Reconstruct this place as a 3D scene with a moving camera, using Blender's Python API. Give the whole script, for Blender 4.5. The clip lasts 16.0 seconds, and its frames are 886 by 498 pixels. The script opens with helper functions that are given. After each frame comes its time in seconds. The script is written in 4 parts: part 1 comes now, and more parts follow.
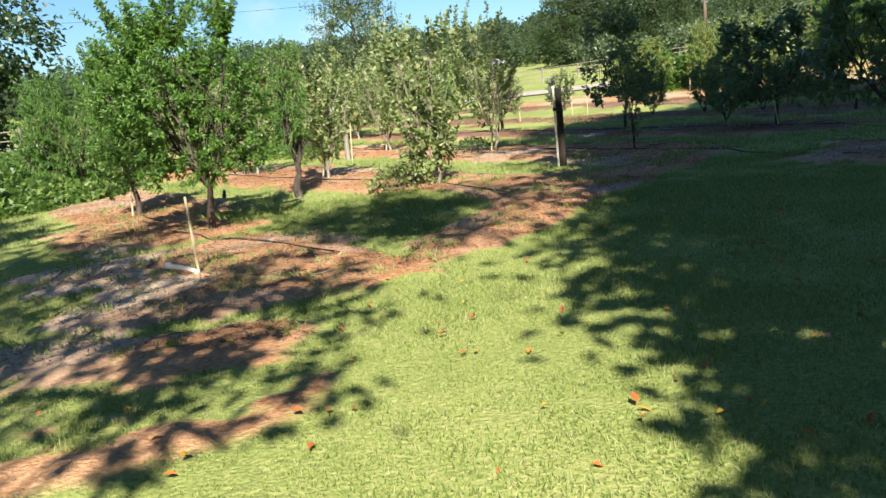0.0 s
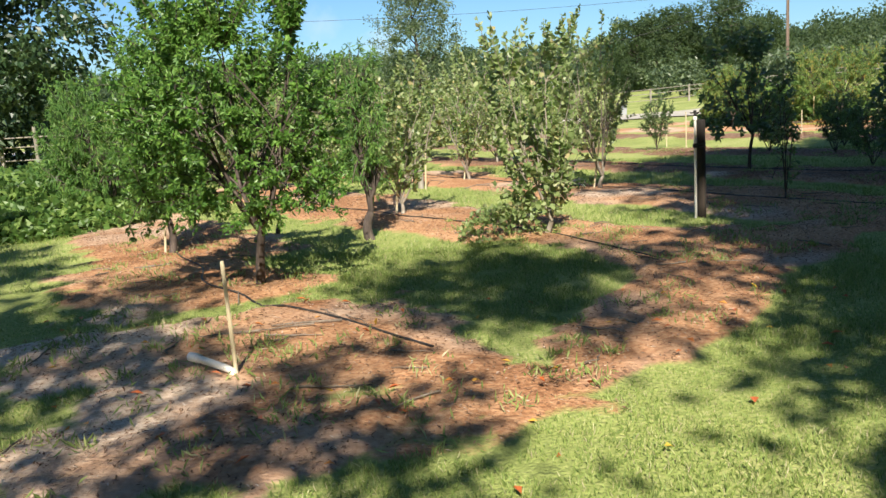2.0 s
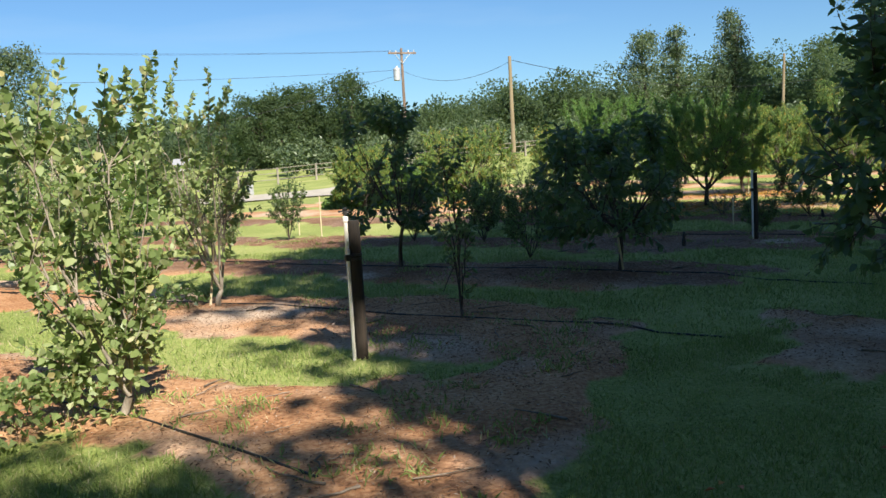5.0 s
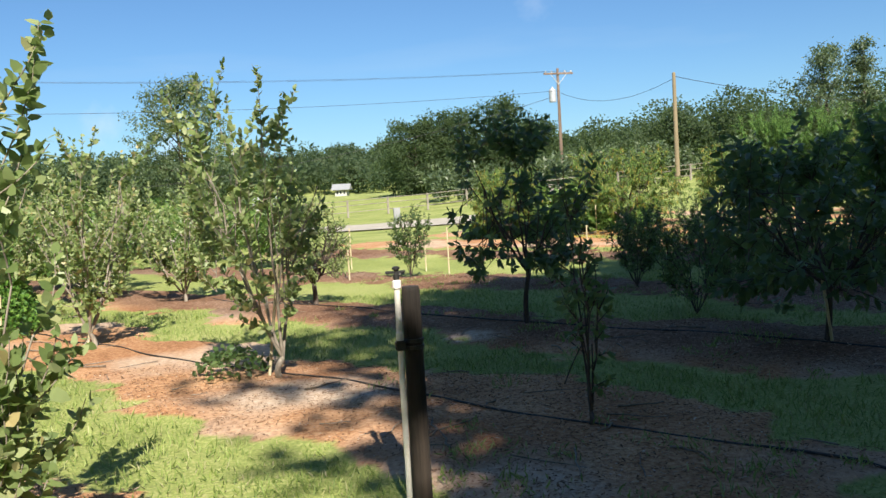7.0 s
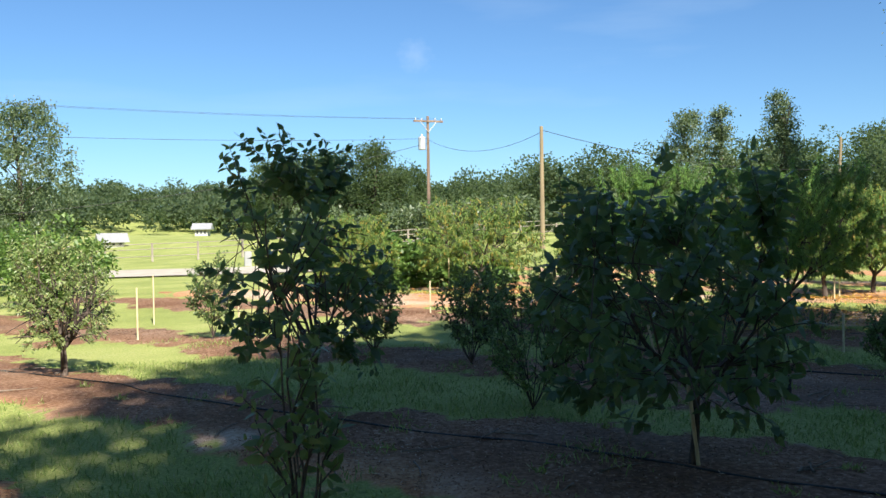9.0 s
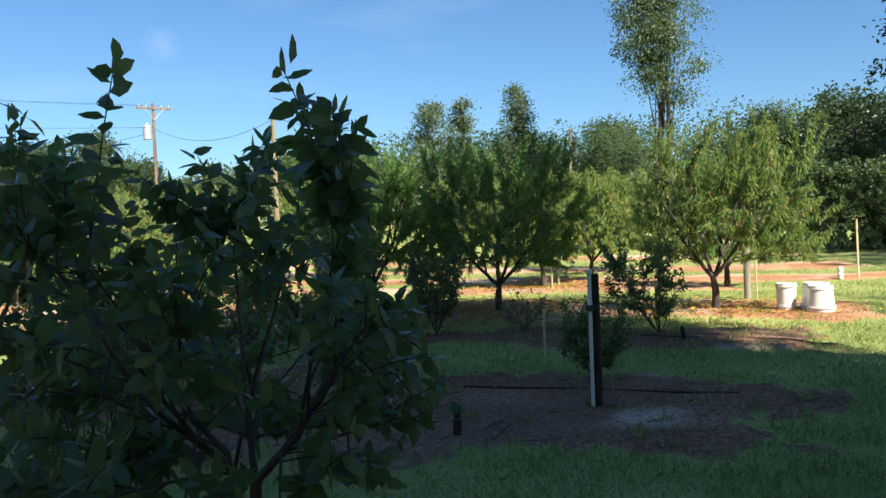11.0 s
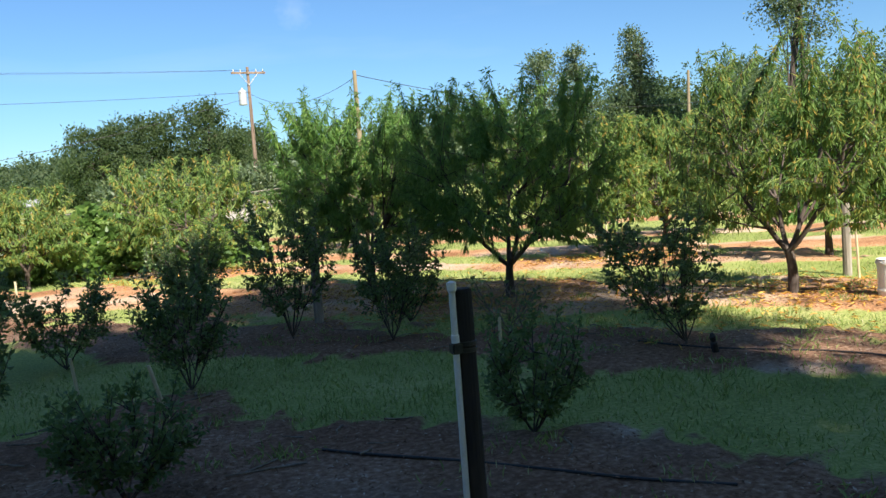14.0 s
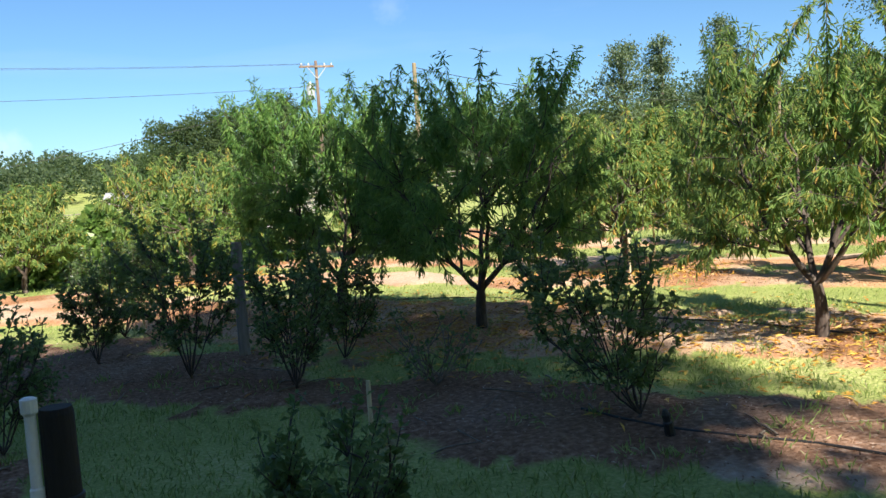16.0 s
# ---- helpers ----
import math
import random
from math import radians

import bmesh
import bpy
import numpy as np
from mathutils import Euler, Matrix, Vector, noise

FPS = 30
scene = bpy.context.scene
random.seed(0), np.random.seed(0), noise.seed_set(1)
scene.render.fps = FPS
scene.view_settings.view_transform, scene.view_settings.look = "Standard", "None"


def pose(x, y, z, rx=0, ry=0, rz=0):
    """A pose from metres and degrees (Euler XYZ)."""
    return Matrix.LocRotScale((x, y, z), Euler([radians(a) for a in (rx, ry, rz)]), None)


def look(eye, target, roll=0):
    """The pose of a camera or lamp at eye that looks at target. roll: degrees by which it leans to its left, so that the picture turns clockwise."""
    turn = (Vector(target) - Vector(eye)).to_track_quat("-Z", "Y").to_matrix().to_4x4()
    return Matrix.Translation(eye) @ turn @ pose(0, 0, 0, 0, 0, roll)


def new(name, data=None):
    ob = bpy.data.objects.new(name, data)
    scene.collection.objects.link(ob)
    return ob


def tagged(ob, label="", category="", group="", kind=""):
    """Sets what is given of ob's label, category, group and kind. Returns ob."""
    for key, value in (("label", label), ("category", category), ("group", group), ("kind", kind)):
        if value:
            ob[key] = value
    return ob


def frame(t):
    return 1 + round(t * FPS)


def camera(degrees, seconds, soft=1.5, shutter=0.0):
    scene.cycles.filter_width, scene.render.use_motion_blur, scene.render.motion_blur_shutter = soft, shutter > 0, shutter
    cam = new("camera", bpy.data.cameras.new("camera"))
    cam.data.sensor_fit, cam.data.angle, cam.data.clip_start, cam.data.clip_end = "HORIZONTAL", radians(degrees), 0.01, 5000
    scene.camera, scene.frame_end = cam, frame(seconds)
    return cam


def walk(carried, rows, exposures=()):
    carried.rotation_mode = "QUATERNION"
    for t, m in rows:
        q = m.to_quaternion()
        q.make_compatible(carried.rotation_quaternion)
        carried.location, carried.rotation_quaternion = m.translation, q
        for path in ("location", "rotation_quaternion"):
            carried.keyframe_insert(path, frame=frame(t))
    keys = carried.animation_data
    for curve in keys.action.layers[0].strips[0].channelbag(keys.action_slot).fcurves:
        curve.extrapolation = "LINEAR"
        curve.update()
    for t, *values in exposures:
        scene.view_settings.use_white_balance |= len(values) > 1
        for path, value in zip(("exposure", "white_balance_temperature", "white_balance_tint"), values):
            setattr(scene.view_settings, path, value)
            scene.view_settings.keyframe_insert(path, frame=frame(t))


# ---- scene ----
cam = camera(54.3, 16.0)
METRES, EYE, TILT, LEAN, TURN = 19.5, 1.5, 0.0, 0.0, 0.0
ROWS = [
    (0.0, 0.0, 0.0, 0.0, -1.17, -11.25, 5.89),
    (0.5, -0.008, 0.0298, 0.001, 1.16, -12.16, 3.26),
    (1.0, -0.0183, 0.062, 0.0018, 7.36, -12.81, 1.95),
    (1.5, -0.0261, 0.094, 0.0034, 3.97, -9.08, 1.59),
    (2.0, -0.0309, 0.1281, 0.0031, 2.47, -9.75, 3.42),
    (2.5, -0.0394, 0.1602, 0.0024, 0.86, -10.47, 3.45),
    (3.0, -0.0371, 0.1857, 0.0033, -9.84, -9.67, 3.13),
    (3.5, -0.0328, 0.2145, 0.0048, -13.54, -9.09, 2.93),
    (4.0, -0.0248, 0.2418, 0.0074, -21.42, -7.31, 3.3),
    (6.5, 0.0486, 0.3918, 0.007, -20.91, -5.07, 2.5),
    (7.0, 0.0623, 0.4204, 0.0077, -11.16, -3.92, 3.32),
    (7.5, 0.0752, 0.4495, 0.0066, -5.53, -3.74, 3.85),
    (8.0, 0.0904, 0.4742, 0.008, -8.12, -2.7, 5.22),
    (8.5, 0.1096, 0.4995, 0.0089, -11.97, -0.13, 3.15),
    (9.0, 0.1317, 0.5253, 0.0084, -19.39, -1.11, 0.76),
    (9.5, 0.1586, 0.5472, 0.0072, -27.32, -2.09, 3.06),
    (10.0, 0.1874, 0.5715, 0.0044, -32.51, -2.46, 2.11),
    (12.5, 0.322, 0.639, 0.0044, -39.07, -1.43, 3.34),
    (13.0, 0.3498, 0.6509, 0.0059, -41.75, -2.08, 2.95),
    (13.5, 0.3731, 0.6627, 0.0059, -34.14, -3.99, 3.12),
    (14.0, 0.3982, 0.677, 0.0055, -26.51, -4.34, 4.24),
    (14.5, 0.4211, 0.6866, 0.0066, -23.28, -2.38, 4.36),
    (15.0, 0.4489, 0.7045, 0.006, -17.09, -2.48, 3.34),
    (15.5, 0.4727, 0.7172, 0.0074, -17.99, -2.83, 3.07),
    (16.0, 0.5012, 0.7268, 0.0078, -20.45, -4.31, 3.82),
]
walk(cam, [(t, pose(0, 0, EYE, TILT, LEAN, TURN) @ pose(METRES * x, METRES * y, METRES * z, 90 + pitch, roll, yaw)) for t, x, y, z, yaw, pitch, roll in ROWS],
     exposures=[(0.0, 1.15), (0.5, 1.0), (1.5, 1.12), (2.5, .88), (4.0, 1.0), (7.0, .95), (9.0, 1.2), (12.5, 1.17), (14.0, 1.22), (16.0, 1.24)])

# world, sun, exposure
SUN_EL, SUN_AZ = 42.0, 178.0          # azimuth clockwise from +y, where the sun stands
sdir = Vector((math.sin(radians(SUN_AZ)) * math.cos(radians(SUN_EL)), math.cos(radians(SUN_AZ)) * math.cos(radians(SUN_EL)), math.sin(radians(SUN_EL))))
sun = new("sun", bpy.data.lights.new("sun", "SUN"))
sun.data.energy, sun.data.angle, sun.data.color = 5.0, radians(0.55), (1.0, 0.93, 0.82)
sun.matrix_world = look(sdir * 60, (0, 0, 0))

world = bpy.data.worlds.new("world")
scene.world = world
world.use_nodes = True
wn, wl = world.node_tree.nodes, world.node_tree.links
sky = wn.new("ShaderNodeTexSky")
sky.sky_type, sky.sun_disc = "NISHITA", False
sky.sun_elevation, sky.sun_rotation = radians(SUN_EL), radians(SUN_AZ)
sky.air_density, sky.dust_density, sky.ozone_density = 1.0, 0.3, 4.0
SKY = 0.050
tco = wn.new("ShaderNodeTexCoord")
smap = wn.new("ShaderNodeMapping")
smap.inputs["Scale"].default_value = (1.0, 1.6, 7.0)
cn = wn.new("ShaderNodeTexNoise")
cn.inputs["Scale"].default_value, cn.inputs["Detail"].default_value = 1.6, 6
cr = wn.new("ShaderNodeValToRGB")
cr.color_ramp.elements[0].position, cr.color_ramp.elements[1].position = 0.56, 0.85
cr.color_ramp.elements[1].color = (0.3, 0.3, 0.3, 1)
cm = wn.new("ShaderNodeMixRGB")
cm.inputs[2].default_value = (7.0, 8.5, 10.0, 1)
wl.new(tco.outputs["Generated"], smap.inputs[0])
wl.new(smap.outputs[0], cn.inputs["Vector"])
wl.new(cn.outputs["Fac"], cr.inputs[0])
wl.new(cr.outputs[0], cm.inputs[0])
tint = wn.new("ShaderNodeMixRGB")
tint.blend_type, tint.inputs[0].default_value = "MULTIPLY", 1.0
tint.inputs[2].default_value = (0.80, 1.07, 1.28, 1)
wl.new(sky.outputs[0], tint.inputs[1])
wl.new(tint.outputs[0], cm.inputs[1])
def cloud(az, el, size, strength, below):
    """A small soft cumulus at that bearing and height in the sky."""
    d = (math.sin(radians(az)) * math.cos(radians(el)), math.cos(radians(az)) * math.cos(radians(el)), math.sin(radians(el)))
    nz_ = wn.new("ShaderNodeTexNoise")
    nz_.inputs["Scale"].default_value, nz_.inputs["Detail"].default_value = 60, 4
    wl.new(tco.outputs["Generated"], nz_.inputs["Vector"])
    ds = wn.new("ShaderNodeVectorMath")
    ds.operation = "DISTANCE"
    ds.inputs[1].default_value = d
    wl.new(tco.outputs["Generated"], ds.inputs[0])
    ad_ = wn.new("ShaderNodeMath")
    ad_.operation = "MULTIPLY_ADD"
    ad_.inputs[1].default_value, = (size * 2.2,)
    wl.new(nz_.outputs["Fac"], ad_.inputs[0])
    wl.new(ds.outputs["Value"], ad_.inputs[2])
    mr = wn.new("ShaderNodeMapRange")
    mr.inputs["From Min"].default_value, mr.inputs["From Max"].default_value = size * 2.3, size * 1.1
    mr.inputs["To Min"].default_value, mr.inputs["To Max"].default_value = 0, strength
    wl.new(ad_.outputs[0], mr.inputs["Value"])
    mx_ = wn.new("ShaderNodeMixRGB")
    mx_.inputs[2].default_value = (9.0, 10.0, 11.5, 1)
    wl.new(mr.outputs[0], mx_.inputs[0])
    wl.new(below, mx_.inputs[1])
    return mx_.outputs[0]


skyc = cm.outputs[0]
for az_, el_, sz_, st_ in ((17.7, 11.6, .017, .15), (-6.2, 3.6, .022, .4), (-10, 5.2, .02, .25)):
    skyc = cloud(az_, el_, sz_, st_, skyc)
wl.new(skyc, wn["Background"].inputs[0])
wn["Background"].inputs[1].default_value = SKY

# materials
def make_mat(name):
    m = bpy.data.materials.new(name)
    m.use_nodes = True
    return m, m.node_tree.nodes, m.node_tree.links, m.node_tree.nodes["Principled BSDF"]


def ramp(nodes, stops):
    r = nodes.new("ShaderNodeValToRGB")
    els = r.color_ramp.elements
    while len(els) < len(stops):
        els.new(0.5)
    for e, (p, c) in zip(els, stops):
        e.position, e.color = p, (*c, 1)
    return r


def leaf_mat(name, stops, rough=0.45, through_=0.35, tcol=(0.35, 0.5, 0.14), spec=0.5):
    m, n, l, b = make_mat(name)
    g = n.new("ShaderNodeNewGeometry")
    r = ramp(n, stops)
    l.new(g.outputs["Random Per Island"], r.inputs[0])
    l.new(r.outputs[0], b.inputs["Base Color"])
    b.inputs["Roughness"].default_value = rough
    b.inputs["Specular IOR Level"].default_value = spec
    tr = n.new("ShaderNodeBsdfTranslucent")
    mul = n.new("ShaderNodeMixRGB")
    mul.inputs[0].default_value = 0.6
    mul.inputs[2].default_value = (*tcol, 1)
    l.new(r.outputs[0], mul.inputs[1])
    l.new(mul.outputs[0], tr.inputs[0])
    mx = n.new("ShaderNodeMixShader")
    mx.inputs[0].default_value = through_
    l.new(b.outputs[0], mx.inputs[1])
    l.new(tr.outputs[0], mx.inputs[2])
    l.new(mx.outputs[0], n["Material Output"].inputs[0])
    return m


def rough_mat(name, stops, scale=8.0, rough=0.9, bump=0.3, stretch=(1, 1, 1), fine=60.0, metal=0.0):
    m, n, l, b = make_mat(name)
    tc = n.new("ShaderNodeTexCoord")
    mp = n.new("ShaderNodeMapping")
    mp.inputs["Scale"].default_value = stretch
    l.new(tc.outputs["Object"], mp.inputs[0])
    n1 = n.new("ShaderNodeTexNoise")
    n1.inputs["Scale"].default_value, n1.inputs["Detail"].default_value = scale, 8
    n2 = n.new("ShaderNodeTexNoise")
    n2.inputs["Scale"].default_value, n2.inputs["Detail"].default_value = fine, 4
    for q in (n1, n2):
        l.new(mp.outputs[0], q.inputs["Vector"])
    ad = n.new("ShaderNodeMath")
    ad.operation = "MULTIPLY_ADD"
    ad.inputs[1].default_value = 0.35
    l.new(n2.outputs["Fac"], ad.inputs[0])
    sc = n.new("ShaderNodeMath")
    sc.operation = "MULTIPLY"
    sc.inputs[1].default_value = 0.65
    l.new(n1.outputs["Fac"], sc.inputs[0])
    l.new(sc.outputs[0], ad.inputs[2])
    r = ramp(n, stops)
    l.new(ad.outputs[0], r.inputs[0])
    l.new(r.outputs[0], b.inputs["Base Color"])
    bp = n.new("ShaderNodeBump")
    bp.inputs["Strength"].default_value, bp.inputs["Distance"].default_value = bump, 0.02
    l.new(ad.outputs[0], bp.inputs["Height"])
    l.new(bp.outputs[0], b.inputs["Normal"])
    b.inputs["Roughness"].default_value, b.inputs["Metallic"].default_value = rough, metal
    return m


M_PEACH = leaf_mat("peach_leaf", [(0, (0.07, 0.155, 0.04)), (0.45, (0.12, 0.25, 0.06)), (0.85, (0.19, 0.33, 0.08)), (1, (0.26, 0.38, 0.09))], through_=.45, rough=.5, spec=.3)
M_PEACHY = leaf_mat("yellowing_peach_leaf", [(0, (0.08, 0.155, 0.05)), (0.4, (0.155, 0.25, 0.07)), (0.8, (0.25, 0.33, 0.09)), (0.94, (0.42, 0.34, 0.08)), (1, (0.45, 0.25, 0.06))], through_=.45, rough=.55, spec=.25)
M_PLUM = leaf_mat("fruit_leaf", [(0, (0.06, 0.14, 0.03)), (0.5, (0.11, 0.24, 0.04)), (1, (0.21, 0.36, 0.07))], through_=.42)
M_APPLE = leaf_mat("apple_leaf", [(0, (0.13, 0.19, 0.06)), (0.5, (0.24, 0.31, 0.11)), (0.9, (0.37, 0.42, 0.20)), (1, (0.45, 0.36, 0.16))], through_=.4)
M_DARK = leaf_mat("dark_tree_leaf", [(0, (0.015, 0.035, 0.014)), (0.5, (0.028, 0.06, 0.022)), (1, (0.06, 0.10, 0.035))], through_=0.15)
M_PERS = leaf_mat("persimmon_leaf", [(0, (0.032, 0.068, 0.032)), (0.6, (0.055, 0.105, 0.046)), (1, (0.09, 0.15, 0.06))], rough=0.36)
M_BERRY = leaf_mat("berry_leaf", [(0, (0.045, 0.085, 0.03)), (0.6, (0.08, 0.14, 0.045)), (1, (0.15, 0.20, 0.075))], rough=0.4)
M_VINE = leaf_mat("vine_leaf", [(0, (0.05, 0.11, 0.022)), (0.6, (0.12, 0.21, 0.045)), (1, (0.22, 0.31, 0.075))])
M_OAK = leaf_mat("oak_leaf", [(0, (0.04, 0.075, 0.03)), (0.5, (0.07, 0.12, 0.045)), (1, (0.12, 0.18, 0.06))], through_=0.2)
# oak leaf for far trees, contrast lowered to put distance haze into the colour
M_OAKHAZE = leaf_mat("hazed_oak_leaf", [(0, (0.045, 0.07, 0.038)), (0.5, (0.06, 0.088, 0.046)), (1, (0.085, 0.115, 0.055))], through_=0.4, rough=0.8, spec=0.1)
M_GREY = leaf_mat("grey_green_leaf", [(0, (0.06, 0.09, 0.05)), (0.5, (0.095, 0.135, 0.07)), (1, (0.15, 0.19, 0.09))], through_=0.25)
# forest leaf greyed and flattened: aerial haze painted into its base colour
M_FARHAZE = leaf_mat("hazed_forest_leaf", [(0, (0.05, 0.075, 0.045)), (0.5, (0.065, 0.095, 0.053)), (1, (0.09, 0.115, 0.062))], through_=0.35, rough=0.8, spec=0.1)
M_GRASS = leaf_mat("grass_blade", [(0, (0.15, 0.215, 0.055)), (0.5, (0.27, 0.35, 0.09)), (0.82, (0.37, 0.43, 0.135)), (1, (0.52, 0.45, 0.28))], through_=0.3, rough=0.6)
M_FALLEN = leaf_mat("fallen_leaf", [(0, (0.45, 0.10, 0.03)), (0.6, (0.55, 0.16, 0.04)), (1, (0.60, 0.45, 0.05))], through_=0.15, tcol=(0.5, 0.2, 0.03))
M_LITTER = leaf_mat("yellow_litter", [(0, (0.50, 0.22, 0.04)), (0.5, (0.60, 0.34, 0.06)), (1, (0.66, 0.48, 0.10))], through_=0.1, tcol=(0.5, 0.3, 0.03))
M_CHIP = leaf_mat("wood_chip", [(0, (0.10, 0.06, 0.036)), (0.5, (0.26, 0.15, 0.09)), (0.85, (0.36, 0.24, 0.16)), (1, (0.58, 0.48, 0.38))], through_=0.0, rough=0.9, spec=0.1)
M_BARK = rough_mat("bark", [(0.3, (0.03, 0.022, 0.018)), (0.5, (0.075, 0.056, 0.045)), (0.7, (0.16, 0.125, 0.10))], 14, stretch=(1, 1, 0.3))
M_BARKP = rough_mat("pale_bark", [(0.3, (0.14, 0.12, 0.09)), (0.5, (0.27, 0.23, 0.18)), (0.7, (0.42, 0.38, 0.31))], 14, stretch=(1, 1, 0.3))
M_PVC = rough_mat("weathered_pvc", [(0.3, (0.66, 0.60, 0.50)), (0.5, (0.78, 0.74, 0.67)), (0.7, (0.84, 0.82, 0.78))], 5, rough=0.45, bump=0.05)
M_PLASTIC = rough_mat("white_plastic", [(0.3, (0.60, 0.57, 0.52)), (0.45, (0.77, 0.75, 0.72)), (0.7, (0.82, 0.81, 0.79))], 4, rough=0.4, bump=0.05)
M_POST = rough_mat("old_post_wood", [(0.3, (0.012, 0.010, 0.008)), (0.5, (0.03, 0.022, 0.016)), (0.7, (0.06, 0.042, 0.03))], 10, stretch=(1, 1, 0.12), bump=0.5)
M_POSTG = rough_mat("grey_post_wood", [(0.3, (0.14, 0.12, 0.09)), (0.5, (0.25, 0.22, 0.18)), (0.7, (0.38, 0.35, 0.30))], 10, stretch=(1, 1, 0.12), bump=0.5)
M_STAKE = rough_mat("pale_stake_wood", [(0.3, (0.36, 0.28, 0.15)), (0.5, (0.56, 0.47, 0.30)), (0.7, (0.72, 0.66, 0.52))], 8, stretch=(1, 1, 0.15), bump=0.2)
M_BLACK = rough_mat("black_plastic", [(0.3, (0.012, 0.012, 0.012)), (0.7, (0.035, 0.033, 0.03))], 12, rough=0.5, bump=0.1)
M_POLE = rough_mat("pole_wood", [(0.3, (0.12, 0.08, 0.055)), (0.5, (0.2, 0.14, 0.10)), (0.7, (0.30, 0.22, 0.16))], 5, stretch=(1, 1, 0.1))
M_POLEB = rough_mat("yellow_pole_wood", [(0.3, (0.17, 0.13, 0.08)), (0.5, (0.24, 0.19, 0.115)), (0.7, (0.32, 0.26, 0.165))], 5, stretch=(1, 1, 0.1))
M_METAL = rough_mat("grey_metal", [(0.3, (0.45, 0.46, 0.47)), (0.7, (0.62, 0.63, 0.64))], 5, rough=0.4, metal=0.4, bump=0.03)
M_ROOF = rough_mat("white_metal_roof", [(0.3, (0.26, 0.27, 0.28)), (0.7, (0.34, 0.34, 0.34))], 3, rough=0.5, bump=0.03)
M_SIDING = rough_mat("siding", [(0.3, (0.4, 0.4, 0.38)), (0.7, (0.55, 0.54, 0.5))], 3, bump=0.05)
M_GLASS = rough_mat("dark_pane", [(0.3, (0.03, 0.035, 0.04)), (0.7, (0.05, 0.06, 0.07))], 3, rough=0.1, bump=0.0)
M_STICK = rough_mat("dead_wood", [(0.3, (0.10, 0.075, 0.05)), (0.5, (0.2, 0.16, 0.12)), (0.7, (0.34, 0.29, 0.23))], 12, stretch=(1, 1, 0.3))

# ground: orchard rows run along (-0.61, 0.79); u is measured across them
RU, RV = np.array((0.792, 0.610)), np.array((-0.610, 0.792))
BEDS = ((2.9, 1.2, 6.1, 8.8), (3.3, .95, 8.6, 11.2), (4.2, .85, 11.0, 15.6), (7.45, .95, 6.8, 19), (10.4, 1.05, 7.6, 12), (10.7, .9, 3.4, 5.8), (10.55, .85, 11, 26), (13.75, .85, 6.9, 26), (17.8, 1.35, 5.8, 11), (17.2, .9, 10, 26),
        (21.5, .8, 5.6, 26), (24.4, 1.25, 4.7, 26), (28.2, .8, 6.0, 26), (30.7, .8, 2.9, 26), (34.0, .9, 3.0, 26), (38.0, 1.0, 4.0, 26))
PATHS = ((-2.6, 6.2, -.4, 6.75), (-.4, 6.75, .65, 8.3), (.65, 8.3, 1.25, 9.5), (1.25, 9.5, 2.6, 11.0), (2.6, 11.0, 3.9, 12.3))


def hash2(ix, iy, s):
    v = np.sin(ix * 127.1 + iy * 311.7 + s * 74.7) * 43758.5453
    return v - np.floor(v)


def vnoise(x, y, s=0):
    ix, iy = np.floor(x), np.floor(y)
    fx, fy = x - ix, y - iy
    fx, fy = fx * fx * (3 - 2 * fx), fy * fy * (3 - 2 * fy)
    a, b = hash2(ix, iy, s), hash2(ix + 1, iy, s)
    c, d = hash2(ix, iy + 1, s), hash2(ix + 1, iy + 1, s)
    return a + (b - a) * fx + (c - a) * fy + (a - b - c + d) * fx * fy


def sstep(x):
    x = np.clip(x, 0, 1)
    return x * x * (3 - 2 * x)


def bed_mask(x, y):
    u, v = x * RU[0] + y * RU[1], x * RV[0] + y * RV[1]
    n = (vnoise(x * 0.9, y * 0.9, 1) - 0.5) * 0.8 + (vnoise(x * 3.1, y * 3.1, 2) - 0.5) * 0.5 + (vnoise(x * 9, y * 9, 6) - 0.5) * 0.35
    out = np.zeros_like(x)
    for u0, w, v0, v1 in BEDS:
        d = np.minimum(w - np.abs(u - u0), (v - v0) * 0.9)
        d = np.minimum(d, v1 - v)
        out = np.maximum(out, sstep((d + n * (1.25 if u0 > 13 else 0.8)) / (0.75 if u0 > 13 else 0.45) + 0.5))
    for x0, y0, x1, y1 in PATHS:
        dx, dy = x1 - x0, y1 - y0
        t = np.clip(((x - x0) * dx + (y - y0) * dy) / (dx * dx + dy * dy), 0, 1)
        d = .42 - np.hypot(x - x0 - t * dx, y - y0 - t * dy)
        out = np.maximum(out, sstep((d + n * 0.6) / 0.3 + 0.5))
    patchy = 1 - ((x + 2.4) / 2.3) ** 2 - ((y - 4.5) / 1.7) ** 2
    out = np.maximum(out, sstep(patchy * 2) * (0.25 + 0.75 * sstep((vnoise(x * 1.6, y * 1.9, 8) * .7 + vnoise(x * 5.5, y * 6, 9) * .3 - .42) * 4)) * .72)
    return out


def hill(x, y):
    r = np.hypot(x - 4, y - 10)
    az = np.degrees(np.arctan2(x - 4, y - 10))
    right = sstep((az - 22) / 30)
    z = 1.5 * sstep((x * 0.85 + y * 0.5 - 30) / 35) * (1 - 0 * right)
    z = z + right * 9.0 * sstep((r - 92) / 70)
    z = z + (1 - right) * 10.0 * sstep((r - 190) / 120)
    z = z + 1.5 * (vnoise(x / 60, y / 60, 5) - 0.5) * sstep((r - 90) / 80)
    return z


